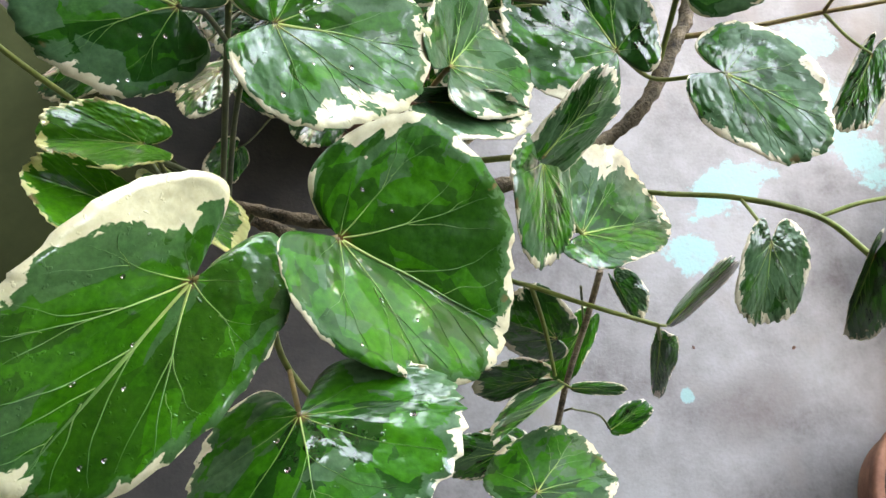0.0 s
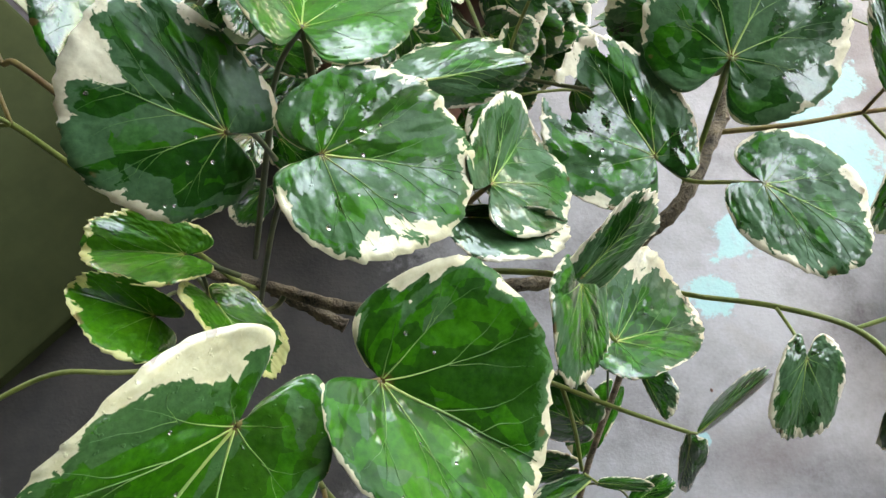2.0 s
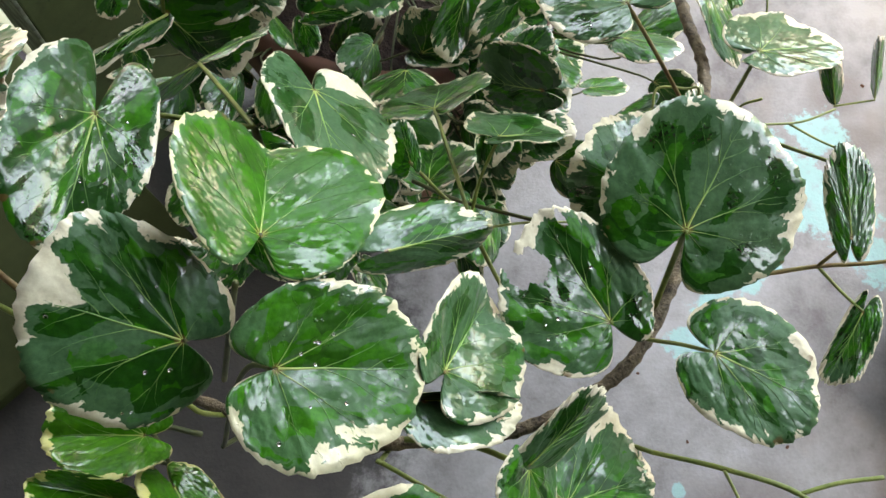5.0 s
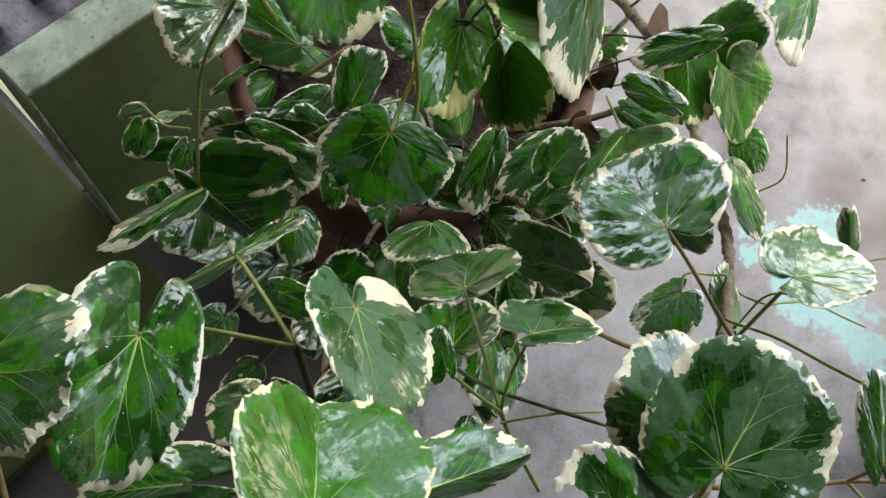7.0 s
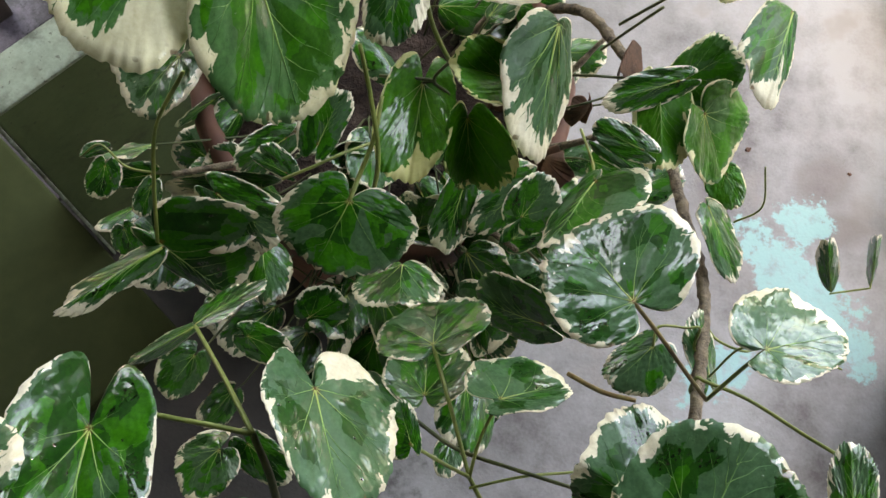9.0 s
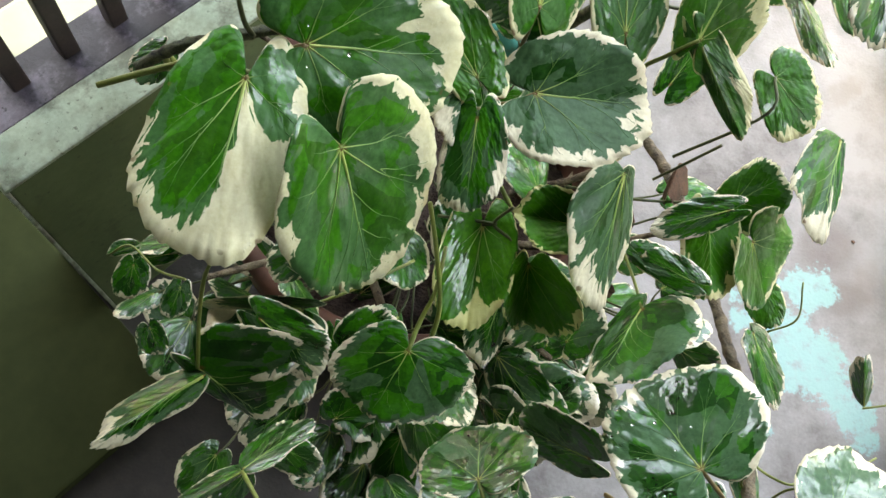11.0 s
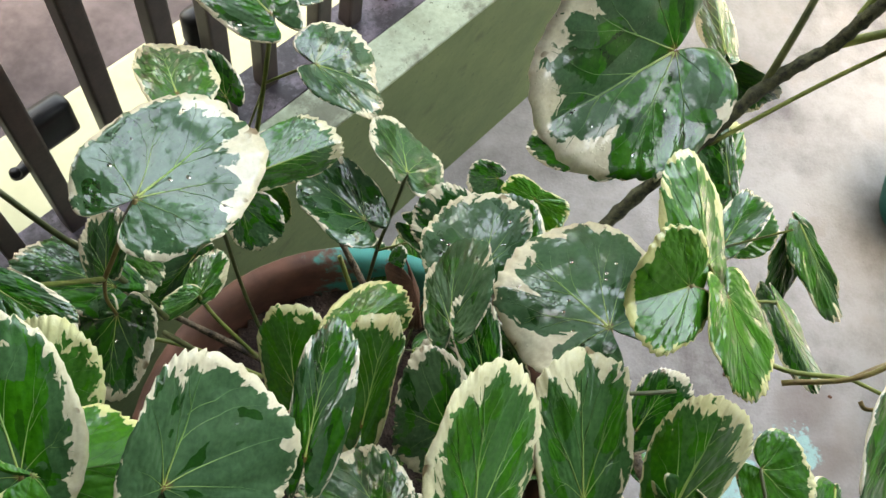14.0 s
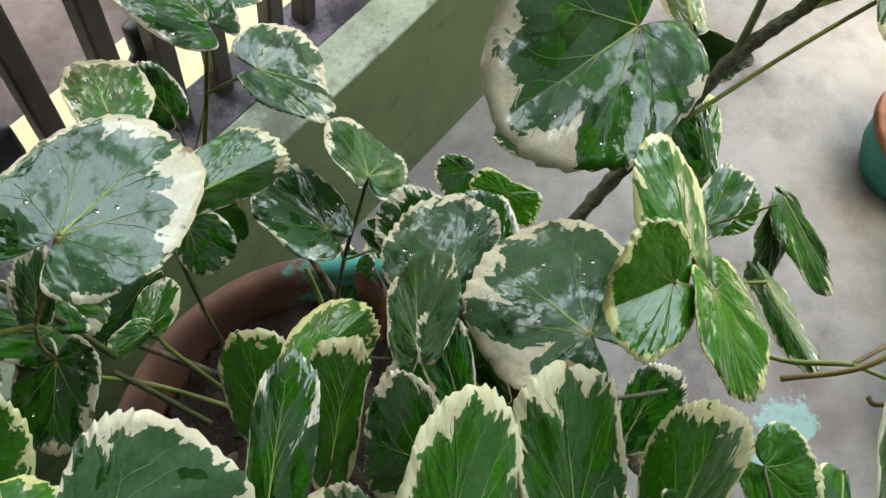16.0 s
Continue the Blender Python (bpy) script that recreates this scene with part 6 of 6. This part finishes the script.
stalk(shrub, ((-0.0277, 1.0297, 1.0156), (-0.0287, 1.0236, 1.0016), (-0.0335, 1.0102, 0.9616), (-0.0424, 0.9953, 0.8980)), 0.0016, 0.002, STALK)
stalk(shrub, ((-0.0320, 1.0650, 1.0081), (-0.0285, 1.0355, 1.0069)), 0.0012, 0.0013, STALK)
stalk(shrub, ((0.0040, 1.0011, 1.0018), (-0.0147, 1.0036, 0.9844), (-0.0327, 1.0094, 0.9614)), 0.0011, 0.0012, STALK)
stalk(shrub, ((-0.0659, 1.0230, 0.9168), (-0.0641, 1.0310, 0.8763), (-0.0612, 1.0301, 0.8321), (-0.0327, 1.0094, 0.9614)), 0.0009, 0.001, STALK)
stalk(shrub, ((0.0780, 0.9647, 0.9184), (0.0712, 0.9497, 0.8885), (0.0605, 0.9288, 0.8440), (0.0522, 0.9013, 0.7750)), 0.0014, 0.0018, DARK_STALK)
stalk(shrub, ((0.0475, 0.9289, 0.9029), (0.0559, 0.9238, 0.8853), (0.0605, 0.9288, 0.8440)), 0.001, 0.001, DARK_STALK)
stalk(shrub, ((0.0605, 0.9288, 0.8440), (0.0812, 0.9222, 0.8783), (0.0977, 0.9186, 0.9020)), 0.001, 0.001, STALK)
stalk(shrub, ((0.0303, 0.9371, 0.8087), (0.0429, 0.9156, 0.7795), (0.0515, 0.9022, 0.7531)), 0.0022, 0.0024, STALK)
stalk(shrub, ((-0.0616, 0.9204, 0.8948), (-0.0475, 0.8942, 0.8195), (-0.0258, 0.8636, 0.7437)), 0.0016, 0.0018, DARK_STALK)
stalk(shrub, ((-0.1060, 0.8161, 0.9515), (-0.0681, 0.8126, 0.9350), (-0.0231, 0.8043, 0.8955)), 0.0016, 0.0017, STALK)
stalk(shrub, ((-0.0796, 0.8100, 0.9760), (-0.0551, 0.7926, 0.9952), (-0.0226, 0.7713, 1.0031)), 0.0018, 0.0018, DARK_STALK)
stalk(shrub, ((0.3715, 0.9478, 0.8558), (0.3596, 0.9412, 0.8285), (0.3417, 0.9380, 0.8015)), 0.001, 0.0011, STALK)
stalk(shrub, ((0.3551, 0.8587, 0.9466), (0.3326, 0.8589, 0.9424), (0.3123, 0.8495, 0.9345)), 0.0011, 0.0011, STALK)
stalk(shrub, ((0.3714, 0.9443, 0.8542), (0.3639, 0.9083, 0.9700)), 0.0011, 0.0009, STALK)
stalk(shrub, ((-0.1526, 0.3182, 1.0659), (-0.1421, 0.2974, 1.0566), (-0.1301, 0.2694, 1.0463)), 0.0009, 0.0011, RED_STALK)
stalk(shrub, ((-0.1766, 0.2761, 1.0613), (-0.1431, 0.2729, 1.0518), (-0.1301, 0.2694, 1.0463)), 0.0011, 0.0012, STALK)
stalk(shrub, ((-0.1850, 0.2682, 1.0424), (-0.1480, 0.2686, 1.0449), (-0.1301, 0.2689, 1.0461)), 0.0009, 0.0011, STALK)
stalk(shrub, ((-0.1842, 0.1414, 0.9385), (-0.1612, 0.1594, 0.9352), (-0.1370, 0.1716, 0.9301), (-0.1079, 0.1750, 0.9120), (-0.0745, 0.1842, 0.8854)), 0.0015, 0.0017, STALK)
stalk(shrub, ((-0.1225, 0.3034, 1.1132), (-0.1165, 0.2767, 1.0937), (-0.1091, 0.2746, 1.0935), (-0.0889, 0.2605, 1.0900)), 0.0012, 0.0016, RED_STALK)
stalk(shrub, ((0.3074, 0.4855, 0.8857), (0.3215, 0.4749, 0.8739), (0.3355, 0.4643, 0.8861), (0.3488, 0.4667, 0.8842), (0.3868, 0.4738, 0.8786), (0.4188, 0.4885, 0.8753)), 0.0011, 0.001, STALK)
stalk(shrub, ((0.3778, 0.4722, 0.8774), (0.4064, 0.4650, 0.8663), (0.4276, 0.4570, 0.8649)), 0.001, 0.0009, STALK)

# ---- shaded inner foliage low in the shrub ----
rng = random.Random(11)
placed = 0
while placed < 165:
    x, y, z = rng.uniform(-0.24, 0.34), rng.uniform(0.30, 1.0), rng.uniform(0.45, 0.74)
    if placed >= 130:
        x, y, z = rng.uniform(0.05, 0.22), rng.uniform(0.52, 0.68), rng.uniform(0.60, 0.75)
    elif math.hypot(x - 0.07, y - 0.70) > 0.29 or (x > 0.16 and y < 0.60) or (x < 0.06 and y > 0.82):
        continue
    base = Vector((x, y, z))
    out = Vector((x - 0.05, y - 0.74, 0.10)) + Vector((rng.uniform(-0.2, 0.2), rng.uniform(-0.2, 0.2), rng.uniform(-0.12, 0.05)))
    out = out.normalized() * rng.uniform(0.045, 0.075)
    side = out.cross(Vector((rng.uniform(-1, 1), rng.uniform(-1, 1), 0.8))).normalized() * out.length * rng.uniform(0.36, 0.56)
    mid = base + out * 0.4
    leaf(shrub, base, base + out, mid + side, mid - side + Vector((0, 0, rng.uniform(-0.012, 0.012))), cream=rng.uniform(-0.06, 0.10), lime=rng.choice((0, 0, 0, 0.2)), lobe=rng.uniform(0.05, 0.3), curl=rng.uniform(0.0, 0.25), wave=rng.uniform(0.0, 0.05), spokes=84)
    root = Vector((0.055 + (x - 0.055) * 0.35, 0.79 + (y - 0.79) * 0.35, z - 0.10))
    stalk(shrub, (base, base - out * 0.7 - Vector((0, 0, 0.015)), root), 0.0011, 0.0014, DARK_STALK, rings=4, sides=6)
    placed += 1
for x, y, z, turn in ((0.18, 0.82, 0.70, 5.0), (0.21, 0.92, 0.68, 1.2)):
    d = Vector((math.cos(turn), math.sin(turn), -0.5)) * 0.055
    s = d.cross(Vector((0.3, 0.2, 1))).normalized() * 0.022
    b = Vector((x, y, z))
    leaf(shrub, b, b + d, b + d * 0.4 + s, b + d * 0.4 - s, curl=0.4, wave=0.12, label="dry curled brown leaf", mat=DRY_LEAF)
for k in range(9):
    a = k * 0.71
    foot = Vector((0.055 + 0.10 * math.cos(a), 0.79 + 0.10 * math.sin(a), 0.62))
    top = Vector((0.055 + 0.24 * math.cos(a + 0.3), 0.76 + 0.22 * math.sin(a + 0.3), 0.74 + 0.03 * (k % 3)))
    stalk(shrub, (foot, foot.lerp(top, 0.5) + Vector((0.02, -0.015, 0.02)), top), 0.005, 0.0025, BARK, name="branch", knots=0.12, wobble=0.2, sides=10)
